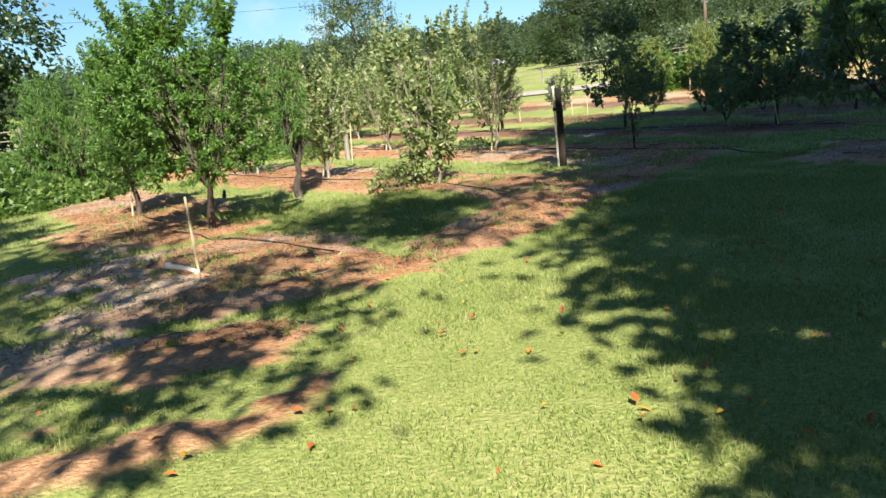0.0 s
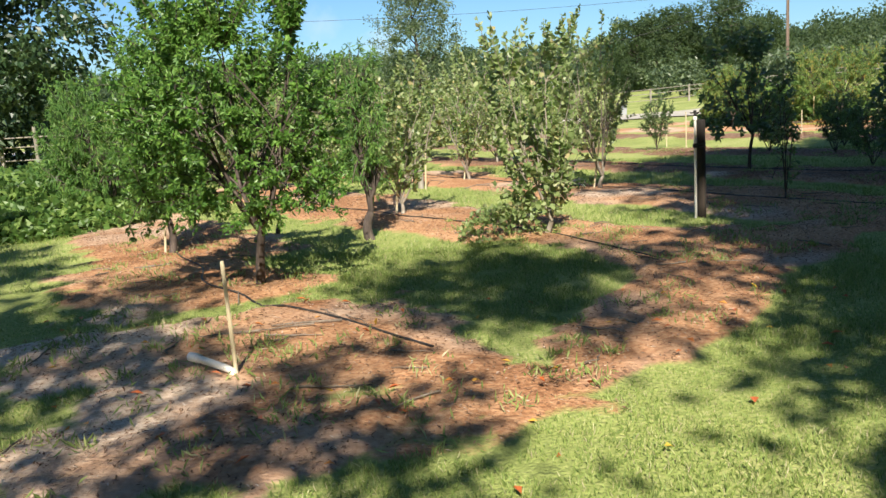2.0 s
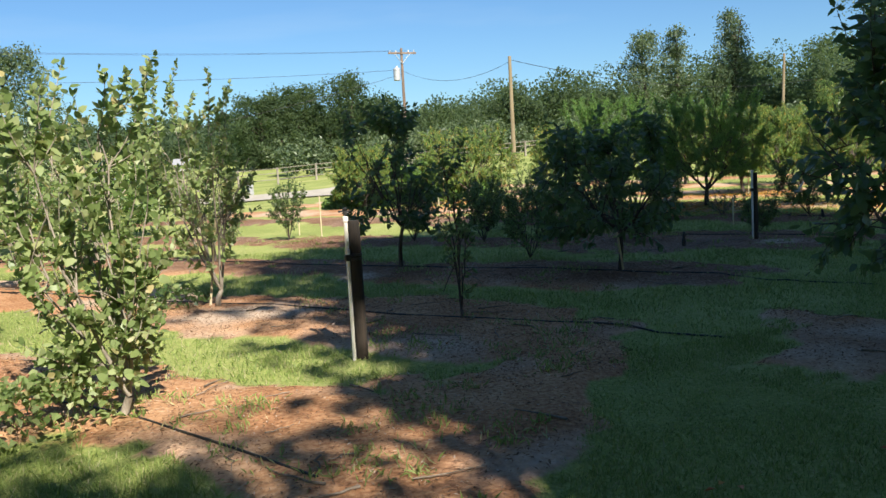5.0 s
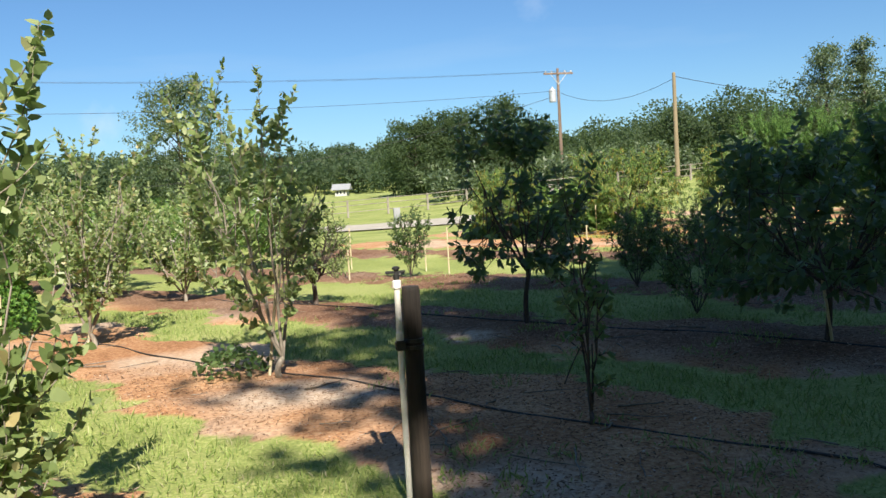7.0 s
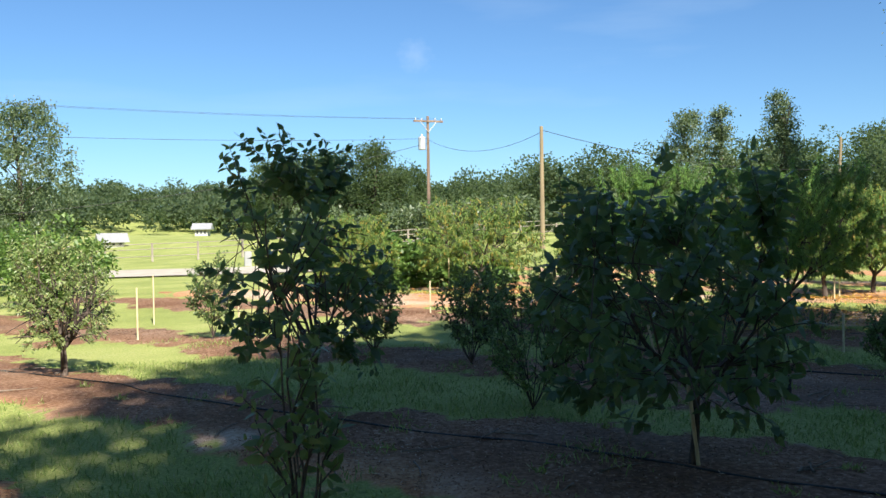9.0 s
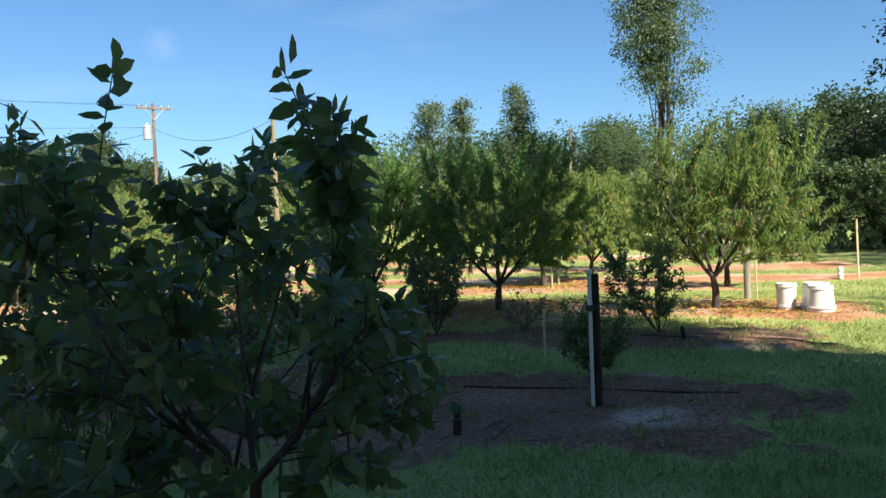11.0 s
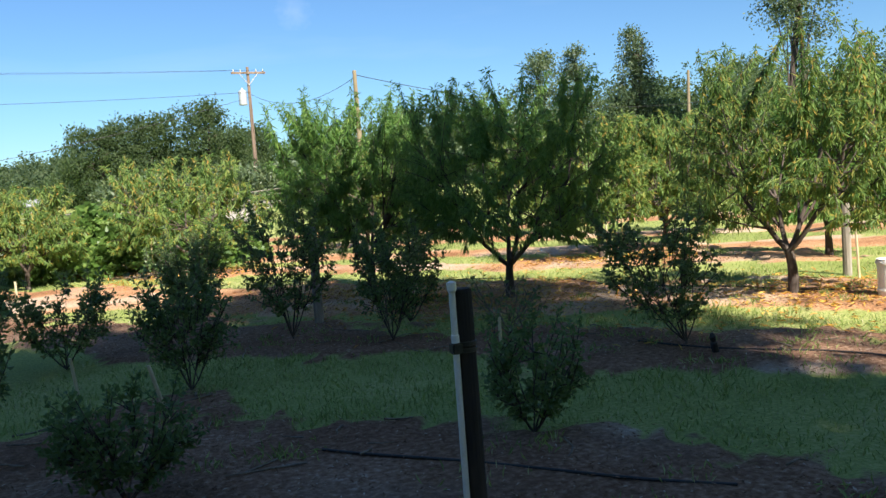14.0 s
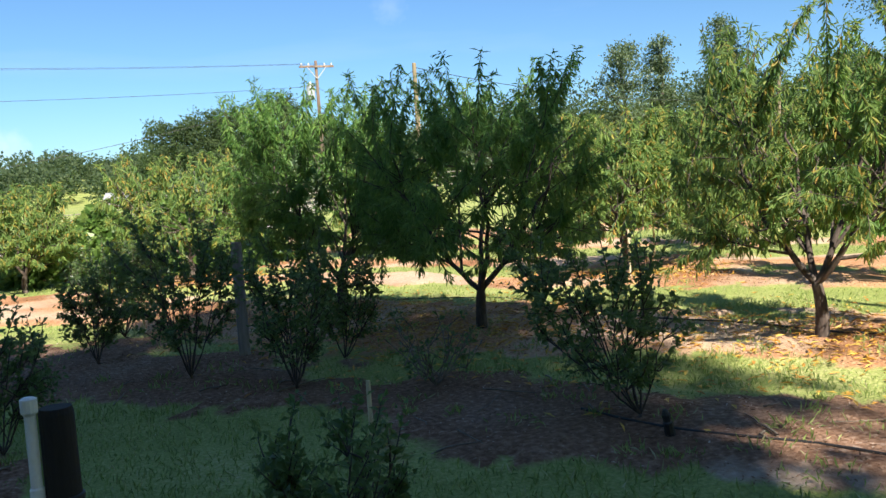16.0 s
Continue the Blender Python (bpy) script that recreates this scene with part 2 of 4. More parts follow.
def ground_z(x, y):
    x, y = np.asarray(x, float), np.asarray(y, float)
    z = hill(x, y) + 0.04 + 0.05 * bed_mask(x, y) + 0.05 * (vnoise(x * 0.35, y * 0.35, 3) - 0.5)
    u = x * RU[0] + y * RU[1]
    return z + 0.05 * sstep((u - 19) / 3)


def gz(x, y):
    return float(ground_z(np.array([x]), np.array([y]))[0])


def mesh_np(name, co, faces, mat=None, smooth=False):
    """A mesh from an array of vertices and one of faces that all have as many corners."""
    me = bpy.data.meshes.new(name)
    k = faces.shape[1]
    me.vertices.add(len(co))
    me.vertices.foreach_set("co", np.ascontiguousarray(co, dtype=np.float32).ravel())
    me.loops.add(len(faces) * k)
    me.loops.foreach_set("vertex_index", np.ascontiguousarray(faces, dtype=np.int32).ravel())
    me.polygons.add(len(faces))
    me.polygons.foreach_set("loop_start", np.arange(0, len(faces) * k, k, dtype=np.int32))
    me.polygons.foreach_set("use_smooth", np.full(len(faces), smooth))
    me.update(calc_edges=True)
    if mat:
        me.materials.append(mat)
    return me


def axis(lo, hi, fine, far):
    xs = list(np.arange(lo, hi, fine))
    step, x = fine, hi
    while x < far:
        xs.append(x)
        step *= 1.12
        x += step
    xs.append(far)
    step, x = fine, lo
    pre = []
    while x > -far:
        step *= 1.12
        x -= step
        pre.append(x)
    return np.array(pre[::-1] + xs)


def build_ground():
    gx, gy = axis(-9, 20, 0.13, 900), axis(1, 28, 0.13, 900)
    X, Y = np.meshgrid(gx, gy)
    Z = ground_z(X, Y)
    near = (vnoise(X * 5, Y * 5, 7) - 0.5) * 0.02
    Z = Z + near * (np.hypot(X - 5, Y - 12) < 30)
    co = np.stack([X, Y, Z], -1).reshape(-1, 3)
    nx, ny = len(gx), len(gy)
    i = (np.arange(ny - 1)[:, None] * nx + np.arange(nx - 1)[None]).ravel()
    me = mesh_np("ground", co, np.stack([i, i + 1, i + nx + 1, i + nx], -1), None, True)
    a = me.attributes.new("bed", "FLOAT", "POINT")
    a.data.foreach_set("value", bed_mask(X, Y).ravel().astype(np.float32))
    u = X * RU[0] + Y * RU[1]
    # mask of the beds between u 12.5 and 22.9 that get a darker mulch colour
    a2 = me.attributes.new("dark_mulch", "FLOAT", "POINT")
    a2.data.foreach_set("value", (sstep((u - 12.5) / .8) * (1 - sstep((u - 22.3) / .6))).ravel().astype(np.float32))
    # pale sandy patches; the strip at (7.8, 15.3) is a sun fleck painted in
    sand_sun_ = np.zeros_like(X)
    for sx, sy, sa, sb in ((-3.0, 6.8, 1.0, .7), (-3.4, 8.2, .6, .9), (1.5, 12.2, .75, .35), (1.3, 15.1, .8, .5), (7.8, 15.3, .9, .3), (11.9, 17.4, 1.0, .45), (12.1, 16.0, .7, .5), (9.6, 16.1, .5, .25), (3.0, 17.0, .5, .3)):
        q = ((X - sx) / sa) ** 2 + ((Y - sy) / sb) ** 2
        sand_sun_ = np.maximum(sand_sun_, sstep((1.5 - q + (vnoise(X * 4, Y * 4, 15) - .5) * 1.6) / 1.3))
    a3 = me.attributes.new("sand_sun", "FLOAT", "POINT")
    a3.data.foreach_set("value", sand_sun_.ravel().astype(np.float32))
    ob = new("ground", me)
    tagged(ob, "mown green lawn with strips of orange-brown bark mulch along the orchard rows", "ground", kind="structure")
    m, n, l, b = make_mat("orchard_ground")
    g = n.new("ShaderNodeNewGeometry")

    def nz(scale, detail=6, src=None):
        q = n.new("ShaderNodeTexNoise")
        q.inputs["Scale"].default_value, q.inputs["Detail"].default_value = scale, detail
        l.new(src or g.outputs["Position"], q.inputs["Vector"])
        return q.outputs["Fac"]

    def math_(op, a_, b_):
        q = n.new("ShaderNodeMath")
        q.operation = op
        for i_, v_ in enumerate((a_, b_)):
            if isinstance(v_, (int, float)):
                q.inputs[i_].default_value = v_
            else:
                l.new(v_, q.inputs[i_])
        return q.outputs[0]

    def mix(f, a_, b_):
        q = n.new("ShaderNodeMixRGB")
        for i_, v_ in enumerate((f, a_, b_)):
            if isinstance(v_, tuple):
                q.inputs[i_].default_value = v_
            else:
                l.new(v_, q.inputs[i_])
        return q.outputs[0]
    at = n.new("ShaderNodeAttribute")
    at.attribute_name = "bed"
    gr = ramp(n, [(0.3, (0.14, 0.165, 0.055)), (0.5, (0.27, 0.315, 0.09)), (0.62, (0.38, 0.38, 0.15)), (0.75, (0.50, 0.42, 0.24))])
    l.new(math_("ADD", math_("MULTIPLY", nz(0.5), 0.45), math_("MULTIPLY", nz(35), 0.55)), gr.inputs[0])
    so = ramp(n, [(0.3, (0.15, 0.066, 0.03)), (0.45, (0.37, 0.183, 0.088)), (0.6, (0.55, 0.325, 0.175)), (0.72, (0.64, 0.48, 0.32))])
    l.new(math_("ADD", math_("MULTIPLY", nz(0.8), 0.5), math_("MULTIPLY", nz(28, 8), 0.5)), so.inputs[0])
    br = ramp(n, [(0.5, (0, 0, 0)), (0.62, (1, 1, 1))])
    l.new(nz(0.45, 3), br.inputs[0])
    sand_sun = ramp(n, [(0.3, (0.44, 0.33, 0.23)), (0.7, (0.66, 0.55, 0.43))])
    l.new(nz(20), sand_sun.inputs[0])
    soil = mix(math_("MULTIPLY", br.outputs[0], 0.65), so.outputs[0], sand_sun.outputs[0])
    at2 = n.new("ShaderNodeAttribute")
    at2.attribute_name = "dark_mulch"
    dark_ramp = ramp(n, [(0.32, (0.04, 0.022, 0.015)), (0.48, (0.14, 0.075, 0.048)), (0.6, (0.28, 0.175, 0.12)), (0.72, (0.5, 0.40, 0.32))])
    l.new(math_("ADD", math_("MULTIPLY", nz(1.1), 0.35), math_("MULTIPLY", nz(24, 8), 0.65)), dark_ramp.inputs[0])
    soil = mix(math_("MULTIPLY", at2.outputs["Fac"], 0.8), soil, dark_ramp.outputs[0])
    # sandy soil colour, also used for the painted sun fleck
    at3 = n.new("ShaderNodeAttribute")
    at3.attribute_name = "sand_sun"
    soil = mix(math_("MULTIPLY", at3.outputs["Fac"], 0.8), soil, sand_sun.outputs[0])
    edge = ramp(n, [(0.42, (0, 0, 0)), (0.58, (1, 1, 1))])
    l.new(math_("ADD", math_("MULTIPLY", at.outputs["Fac"], 0.7), math_("MULTIPLY", math_("ADD", nz(9, 8), nz(45, 3)), 0.17)), edge.inputs[0])
    col = mix(edge.outputs[0], gr.outputs[0], soil)
    l.new(col, b.inputs["Base Color"])
    b.inputs["Roughness"].default_value, b.inputs["Specular IOR Level"].default_value = 0.95, 0.15
    bp = n.new("ShaderNodeBump")
    bp.inputs["Strength"].default_value, bp.inputs["Distance"].default_value = 0.8, 0.03
    l.new(nz(40, 8), bp.inputs["Height"])
    l.new(bp.outputs[0], b.inputs["Normal"])
    me.materials.append(m)
    return ob


build_ground()


# pieces and plants
def leaves(name, P, D, L, W, mat, rng, fold=0.25, flat=0.5, oval=False):
    """One joined mesh of folded leaf blades: bases P, directions D, lengths L, widths W."""
    n_ = len(P)
    D = D / (np.linalg.norm(D, axis=1, keepdims=True) + 1e-9)
    up = rng.normal(size=(n_, 3)) * (1 - flat) + np.array((0, 0, 1.0)) * flat
    S = np.cross(D, up)
    S /= np.linalg.norm(S, axis=1, keepdims=True) + 1e-9
    N = np.cross(S, D)
    L, W = L[:, None], W[:, None]
    tip = P + D * L - N * L * 0.12
    if oval:
        c = rng.uniform(.05, .22, (n_, 1))
        a1, b1 = P + D * L * .3 + S * W * .46 + N * L * .03, P + D * L * .3 - S * W * .46 + N * L * .03
        a2, b2 = P + D * L * .7 + S * W * .36 - N * L * c * .4, P + D * L * .7 - S * W * .36 - N * L * c * .4
        co = np.stack([P, a1, a2, P + D * L - N * L * c, b2, b1], 1).reshape(-1, 3)
        i = np.arange(n_)[:, None] * 6
        f = np.concatenate([i + np.array(q) for q in ((0, 1, 5), (1, 2, 4), (1, 4, 5), (2, 3, 4))], 0)
        return mesh_np(name, co, f, mat)
    mid = P + D * L * 0.48
    a, b = mid + S * W * 0.5 + N * W * fold, mid - S * W * 0.5 + N * W * fold
    co = np.stack([P, a, tip, b], 1).reshape(-1, 3)
    i = np.arange(n_)[:, None] * 4
    f = np.concatenate([i + np.array([0, 1, 2]), i + np.array([0, 2, 3])], 0)
    return mesh_np(name, co, f, mat)


def tubes(name, lines, mat, sides=6):
    """Tapered, closed tubes along lines of (points, radii), in one mesh."""
    co, fa, base = [], [], 0
    most = sides
    for pts, rad in lines:
        sides = 3 if len(pts) == 3 else most
        ang = np.arange(sides) * 2 * np.pi / sides
        pts = np.asarray(pts, float)
        t = np.gradient(pts, axis=0)
        t /= np.linalg.norm(t, axis=1, keepdims=True) + 1e-9
        ref = np.array((0.31, 0.95, 0.05)) if abs(t[0][2]) > 0.6 else np.array((0, 0, 1.0))
        s = np.cross(t, ref)
        s /= np.linalg.norm(s, axis=1, keepdims=True) + 1e-9
        q = np.cross(s, t)
        r = np.asarray(rad, float)[:, None, None]
        ring = pts[:, None] + r * (s[:, None] * np.cos(ang)[None, :, None] + q[:, None] * np.sin(ang)[None, :, None])
        co.append(ring.reshape(-1, 3))
        k = len(pts)
        for a in range(k - 1):
            for b in range(sides):
                c = (b + 1) % sides
                fa.append((base + a * sides + b, base + a * sides + c, base + (a + 1) * sides + c, base + (a + 1) * sides + b))
        base += k * sides
    me = mesh_np(name, np.concatenate(co), np.array(fa), mat, True)
    return me


def child(name, me, parent, label=""):
    ob = new(name, me)
    ob.parent = parent
    if label:
        ob["label"] = label
    return ob


def bez(a, c, b, k):
    t = np.linspace(0, 1, k)[:, None]
    return (1 - t) ** 2 * a + 2 * t * (1 - t) * c + t * t * b


STYLES = dict(
    peach=dict(fork=.15, limbs=4, subs=13, crook=2.6, wands=460, wand=.55, per=78, L=.115, W=.02, up=.75, hang=1.6, foot=.95, belly=1.04, top=.84, low=.26, mat=M_PEACH, bark=M_BARK, rad=.05, tuft=26),
    peachy=dict(fork=.17, limbs=4, subs=13, crook=2.6, wands=420, wand=.55, per=72, L=.115, W=.02, up=.6, hang=1.8, foot=.95, belly=1.04, top=.8, low=.27, mat=M_PEACHY, bark=M_BARK, rad=.05, tuft=24),
    plum=dict(fork=.17, limbs=7, subs=11, wands=640, wand=.34, per=78, L=.066, W=.033, up=.5, hang=.25, foot=.85, belly=1.05, top=.72, low=.22, mat=M_PLUM, bark=M_BARK, rad=.036, tuft=14),
    apple=dict(fork=.07, limbs=5, subs=5, wands=44, wand=.75, per=50, L=.074, W=.052, up=1.6, hang=-.35, foot=.4, belly=.9, top=1.08, low=.2, mat=M_APPLE, bark=M_BARKP, rad=.026, tuft=6),
    pers=dict(fork=.24, limbs=6, subs=8, wands=92, wand=.42, per=44, L=.115, W=.062, up=.45, hang=.35, foot=.75, belly=1.0, top=.6, low=.2, mat=M_PERS, bark=M_BARK, rad=.026, tuft=5),
    berry=dict(fork=.03, limbs=8, subs=3, wands=80, wand=.24, per=50, L=.055, W=.034, up=1.0, hang=-.1, foot=.4, belly=.9, top=1.0, low=.2, mat=M_BERRY, bark=M_BARK, rad=.011, tuft=8),
    young=dict(fork=.05, limbs=3, subs=2, wands=14, wand=.3, per=26, L=.08, W=.04, up=1.0, hang=0, foot=.9, belly=.9, top=.7, low=.12, mat=M_PERS, bark=M_BARK, rad=.016, tuft=2),
)


def tree(name, label, category, x, y, h, w, style, seed, dens=1.0, lean=(0, 0), group="", **over):
    """A fruit tree: trunk, forked limbs, and wands that grow to the crown's outline with leaves set round them."""
    p = dict(STYLES[style])
    p.update(over)
    rng = np.random.default_rng(seed)
    root = new(name)
    root.location = (x, y, gz(x, y) - 0.02)
    tagged(root, label, category, group)
    fz = p["fork"] * h
    fork = np.array((rng.normal() * .02 - lean[0] * .1, rng.normal() * .02 - lean[1] * .1, fz))
    lines = [(bez(np.zeros(3), np.array((rng.normal() * .03, rng.normal() * .03, fz * .5)), fork, 6), np.linspace(p["rad"] * 1.25, p["rad"] * .9, 6))]
    R = w / 2
    low, high = p["low"] * h, h * .9
    ph = rng.uniform(0, 6.3, 4)

    def env(az, zf, rf):
        """A place in the crown by bearing, share of its height and share of its radius."""
        if zf < .5:
            prof = p["foot"] + (p["belly"] - p["foot"]) * math.sin(zf * math.pi)
        else:
            prof = p["top"] + (p["belly"] - p["top"]) * math.cos((zf - .5) * math.pi)
        r_ = R * prof * rf * (1 + .14 * math.sin(2 * az + ph[0]) + .1 * math.sin(5 * az + ph[1]) + .07 * math.sin(7 * zf + 3 * az + ph[2]))
        roof = high * (1 - .1 * rf * rf + .07 * math.sin(3 * az + ph[3]))
        sag = .12 * h * (1 - zf) * (1 - rf) - .05 * h * rf * (1 - zf)
        return np.array((math.cos(az) * r_ + lean[0] * (.3 + .7 * zf), math.sin(az) * r_ + lean[1] * (.3 + .7 * zf), low + (roof - low) * zf + sag))
    nl = p["limbs"]
    limb_lines, nodes, owner = [], [], []
    for i in range(nl):
        az = 2 * math.pi * (i + rng.uniform(-.3, .3)) / nl + ph[0]
        end = env(az, rng.uniform(.55, .85), rng.uniform(.35, .8))
        ctl = fork + (end - fork) * np.array((.55, .55, .32))
        limb = bez(fork, ctl, end, 10) + rng.normal(size=(10, 3)) * .013 * p.get("crook", 1.3) * np.linspace(0, 1, 10)[:, None] * h / 2
        lr = np.linspace(p["rad"] * .68, p["rad"] * .16, 10)
        group_lines = [(limb, lr)]
        limb_lines.append(group_lines)
        nodes += list(limb[2:])
        owner += [i] * 8
        for j in range(p["subs"]):
            k = int(rng.uniform(2, 9.9))
            b = env(az + rng.normal() * .7, rng.uniform(.02, .85), rng.uniform(.55, .95))
            a = limb[k]
            if np.linalg.norm(b - a) > R * 1.4:
                b = a + (b - a) * (R * 1.4 / np.linalg.norm(b - a))
            sub = bez(a, (a + b) / 2 + np.array((0, 0, .05 * h * rng.uniform(-.3, 1))), b, 7)
            group_lines.append((sub, np.linspace(max(.004, lr[k] * .6), .004, 7)))
            nodes += list(sub[1:])
            owner += [i] * 6
    nodes, owner = np.array(nodes), np.array(owner)
    P, D, T = [], [], []
    for q in range(int(p["wands"] * min(1.0, .45 + .55 * dens))):
        zf = rng.uniform(0, 1) ** .85
        end = env(rng.uniform(0, 2 * math.pi), zf, rng.uniform(.25, 1) ** .45)
        if zf > .72 and rng.uniform() < .35:
            end[2] = h * (rng.uniform(.8, 1.1) if style == "berry" else rng.uniform(.88, 1.0))
        ln = p["wand"] * rng.uniform(.5, 1.2)
        out = end - np.array((lean[0], lean[1], end[2]))
        out /= np.linalg.norm(out) + 1e-6
        want = end - (out * .5 + np.array((0, 0, p["up"] * (.35 + .65 * zf)))) / (.5 + p["up"]) * ln
        k = int(np.argmin(((nodes - want) ** 2).sum(1)))
        a = nodes[k]
        if np.linalg.norm(end - a) > ln * 3:
            end = a + (end - a) * (ln * 3 / np.linalg.norm(end - a))
        ctl = a + (end - a) * .5 + out * .1 * ln - np.array((0, 0, .08 * ln * (1 if style == "apple" else -1.4)))
        wd = bez(a, ctl, end, 5)
        limb_lines[owner[k]].append((wd, np.linspace(.0045, .0018, 5)))
        m_ = max(3, int(np.linalg.norm(end - a) * p["per"] * dens))
        tt = np.sort(rng.uniform(.12, 1, m_))
        i0 = np.minimum((tt * 4).astype(int), 3)
        fr = (tt * 4 - i0)[:, None]
        P.append(wd[i0] * (1 - fr) + wd[i0 + 1] * fr)
        ax = (end - a) / (np.linalg.norm(end - a) + 1e-6)
        s1 = np.cross(ax, (.3, .9, .1))
        s1 /= np.linalg.norm(s1) + 1e-6
        s2 = np.cross(ax, s1)
        ga = np.arange(m_) * 2.4 + rng.uniform(0, 6)
        side = np.cos(ga)[:, None] * s1 + np.sin(ga)[:, None] * s2
        D.append(side * .8 + ax * .35 + rng.normal(size=(m_, 3)) * .28 - np.array((0, 0, p["hang"])) * rng.uniform(.5, 1.2, (m_, 1)))
        T.append(1.1 - .45 * tt ** 3)
        if p["tuft"]:
            u_ = p["tuft"] // 2
            P.append(end + rng.normal(size=(u_, 3)) * .02)
            D.append(rng.normal(size=(u_, 3)) * .6 + ax * .8 - np.array((0, 0, p["hang"] * .5)))
            T.append(np.full(u_, .75))
    P, D, T = np.concatenate(P), np.concatenate(D), np.concatenate(T)
    ok = P[:, 2] > 0.05
    P, D, T = P[ok], D[ok], T[ok]
    n_ = len(P)
    child("trunk", tubes("trunk", lines, p["bark"], 10), root)
    for group_lines in limb_lines:
        child("limb", tubes("limb", group_lines, p["bark"], 5), root)
    child("crown", leaves("crown", P, D, p["L"] * T * rng.uniform(.75, 1.2, n_), p["W"] * T * rng.uniform(.75, 1.2, n_), p["mat"], rng, flat=.45, oval=style in ("pers", "young", "apple")), root)
    return root


def big_tree(name, label, x, y, h, r, mat, seed, size=.35, n_=5000, bottom=.25, lobes=14, trunk_r=.25, sparse=1.0, cone=False, off=(0, 0), spread=1.0):
    rng = np.random.default_rng(seed)
    root = new(name)
    root.location = (x, y, gz(x, y) - 0.05)
    tagged(root, label, "tree")
    lines = []
    top = np.array((rng.normal() * .05 * h, rng.normal() * .05 * h, h * .9))
    tr = bez(np.zeros(3), np.array((rng.normal() * .04 * h, 0, h * .5)), top, 10)
    lines.append((tr, np.linspace(trunk_r * 1.2, trunk_r * .12, 10)))
    P, N = [], []
    wts = []
    for i in range(lobes):
        zf = (i + rng.uniform(.1, .9)) / lobes
        z = h * (bottom + (1 - bottom) * zf * .93)
        prof = (1 - zf) * .95 + .08 if cone else max(.15, math.sin(math.pi * (zf * .82 + .12)) ** .7)
        az = i * 2.4 + rng.uniform(-.4, .4)
        rr = r * prof * rng.uniform(.45, .75)
        c = np.array((math.cos(az) * rr + off[0], math.sin(az) * rr + off[1], z))
        lr = r * prof * rng.uniform(.38, .6) + .04 * h
        k = min(9, int(zf * 7) + 2)
        lines.append((bez(tr[k - 1], (tr[k - 1] + c) / 2 + np.array((0, 0, .03 * h)), c, 5), np.linspace(trunk_r * .3, trunk_r * .06, 5)))
        m_ = int(n_ / lobes * rng.uniform(.8, 1.2) * sparse)
        v = rng.normal(size=(m_, 3))
        v /= np.linalg.norm(v, axis=1, keepdims=True)
        bump = 1 + .25 * np.sin(v[:, 0:1] * 6 + i) * np.cos(v[:, 1:2] * 7 + i * 2) + .15 * np.sin(v[:, 2:3] * 11 + i)
        rad = lr * rng.uniform(.45, 1.05, (m_, 1)) ** .6 * bump
        nc = max(3, m_ // 30)
        pick = rng.integers(0, m_, nc)[rng.integers(0, nc, m_)]
        cl = (v * rad)[pick] + rng.normal(size=(m_, 3)) * size * spread * rng.uniform(.9, 1.6)
        P.append(c + cl * np.array((1, 1, .8)))
        N.append(v[pick] * .5 + rng.normal(size=(m_, 3)) * .7 - np.array((0, 0, .2)))
    P, N = np.concatenate(P), np.concatenate(N)
    child("trunk", tubes("trunk", lines[:1], M_BARK, 8), root)
    for ln in lines[1:]:
        child("limb", tubes("limb", [ln], M_BARK, 6), root)
    m_ = len(P)
    child("crown", leaves("crown", P, N, size * rng.uniform(.6, 1.3, m_), size * .7 * rng.uniform(.6, 1.2, m_), mat, rng, flat=.7), root)
    return root


# orchard trees
tree("plum_tree", "leafy green fruit tree with a forked dark trunk in bark mulch", "tree", -2.6, 9.8, 2.75, 1.8, "plum", 3, 1.1, (-.2, .05), group="orchard trees")
tree("plum_tree", "leafy green fruit tree with a grey trunk behind the first one", "tree", -4.1, 11.8, 2.35, .95, "plum", 4, .6, group="orchard trees")
tree("peach_tree", "low wide peach tree with crooked limbs beside a vine patch", "tree", -6.2, 15.2, 2.25, 1.45, "peach", 5, .55, (-.15, 0), group="orchard trees")
tree("peach_tree", "narrow drooping young peach tree beside the leafy fruit tree", "tree", -1.95, 12.3, 2.25, .55, "peach", 6, .35, group="orchard trees", wands=150)
APPLES = ((-3.35, 16.4, 2.1, 1.4, 11, 0), (-1.74, 14.1, 2.1, 1.25, 12, 0), (.03, 11.65, 2.3, 1.0, 13, -.15), (1.17, 15.88, 2.7, 1.45, 14, -.22), (-.9, 18.65, 2.45, 1.6, 15, .1),
          (-4.9, 18.4, 2.2, 1.8, 16, 0), (-2.7, 20.6, 2.1, 1.7, 17, 0), (-.3, 22.9, 2.0, 1.6, 18, 0), (-2.0, 24.0, 2.0, 1.8, 20, 0), (-4.2, 22.6, 2.2, 1.9, 21, 0), (-6.6, 21.0, 2.1, 1.9, 22, 0))
for x, y, h, w, s, ln in APPLES:
    tree("apple_tree", "pale green upright fruit tree with light bark in bare mulch" if s < 16 else "dense light green fruit tree further down the row", "tree", x, y, h, w, "apple", s, 1.0, (ln, 0), group="orchard trees", wands=120 if s in (13, 12) else 95 if s < 16 else 150, low=.14 if s == 13 else .24, foot=.75 if s == 13 else .4)
tree("fruit_bush", "rounded light green fruit tree beside the drip hose", "tree", 1.73, 20.98, 1.6, 1.05, "plum", 19, .9, mat=M_APPLE, fork=.2, low=.24, L=.055, W=.03, wands=200, group="orchard trees")
tree("dead_bush", "half-dead bush of bare pale twigs with a few leaves", "bush", 11.9, 20.3, .6, .95, "berry", 91, .06, bark=M_STICK, wands=120, tuft=0, group="berry bushes")
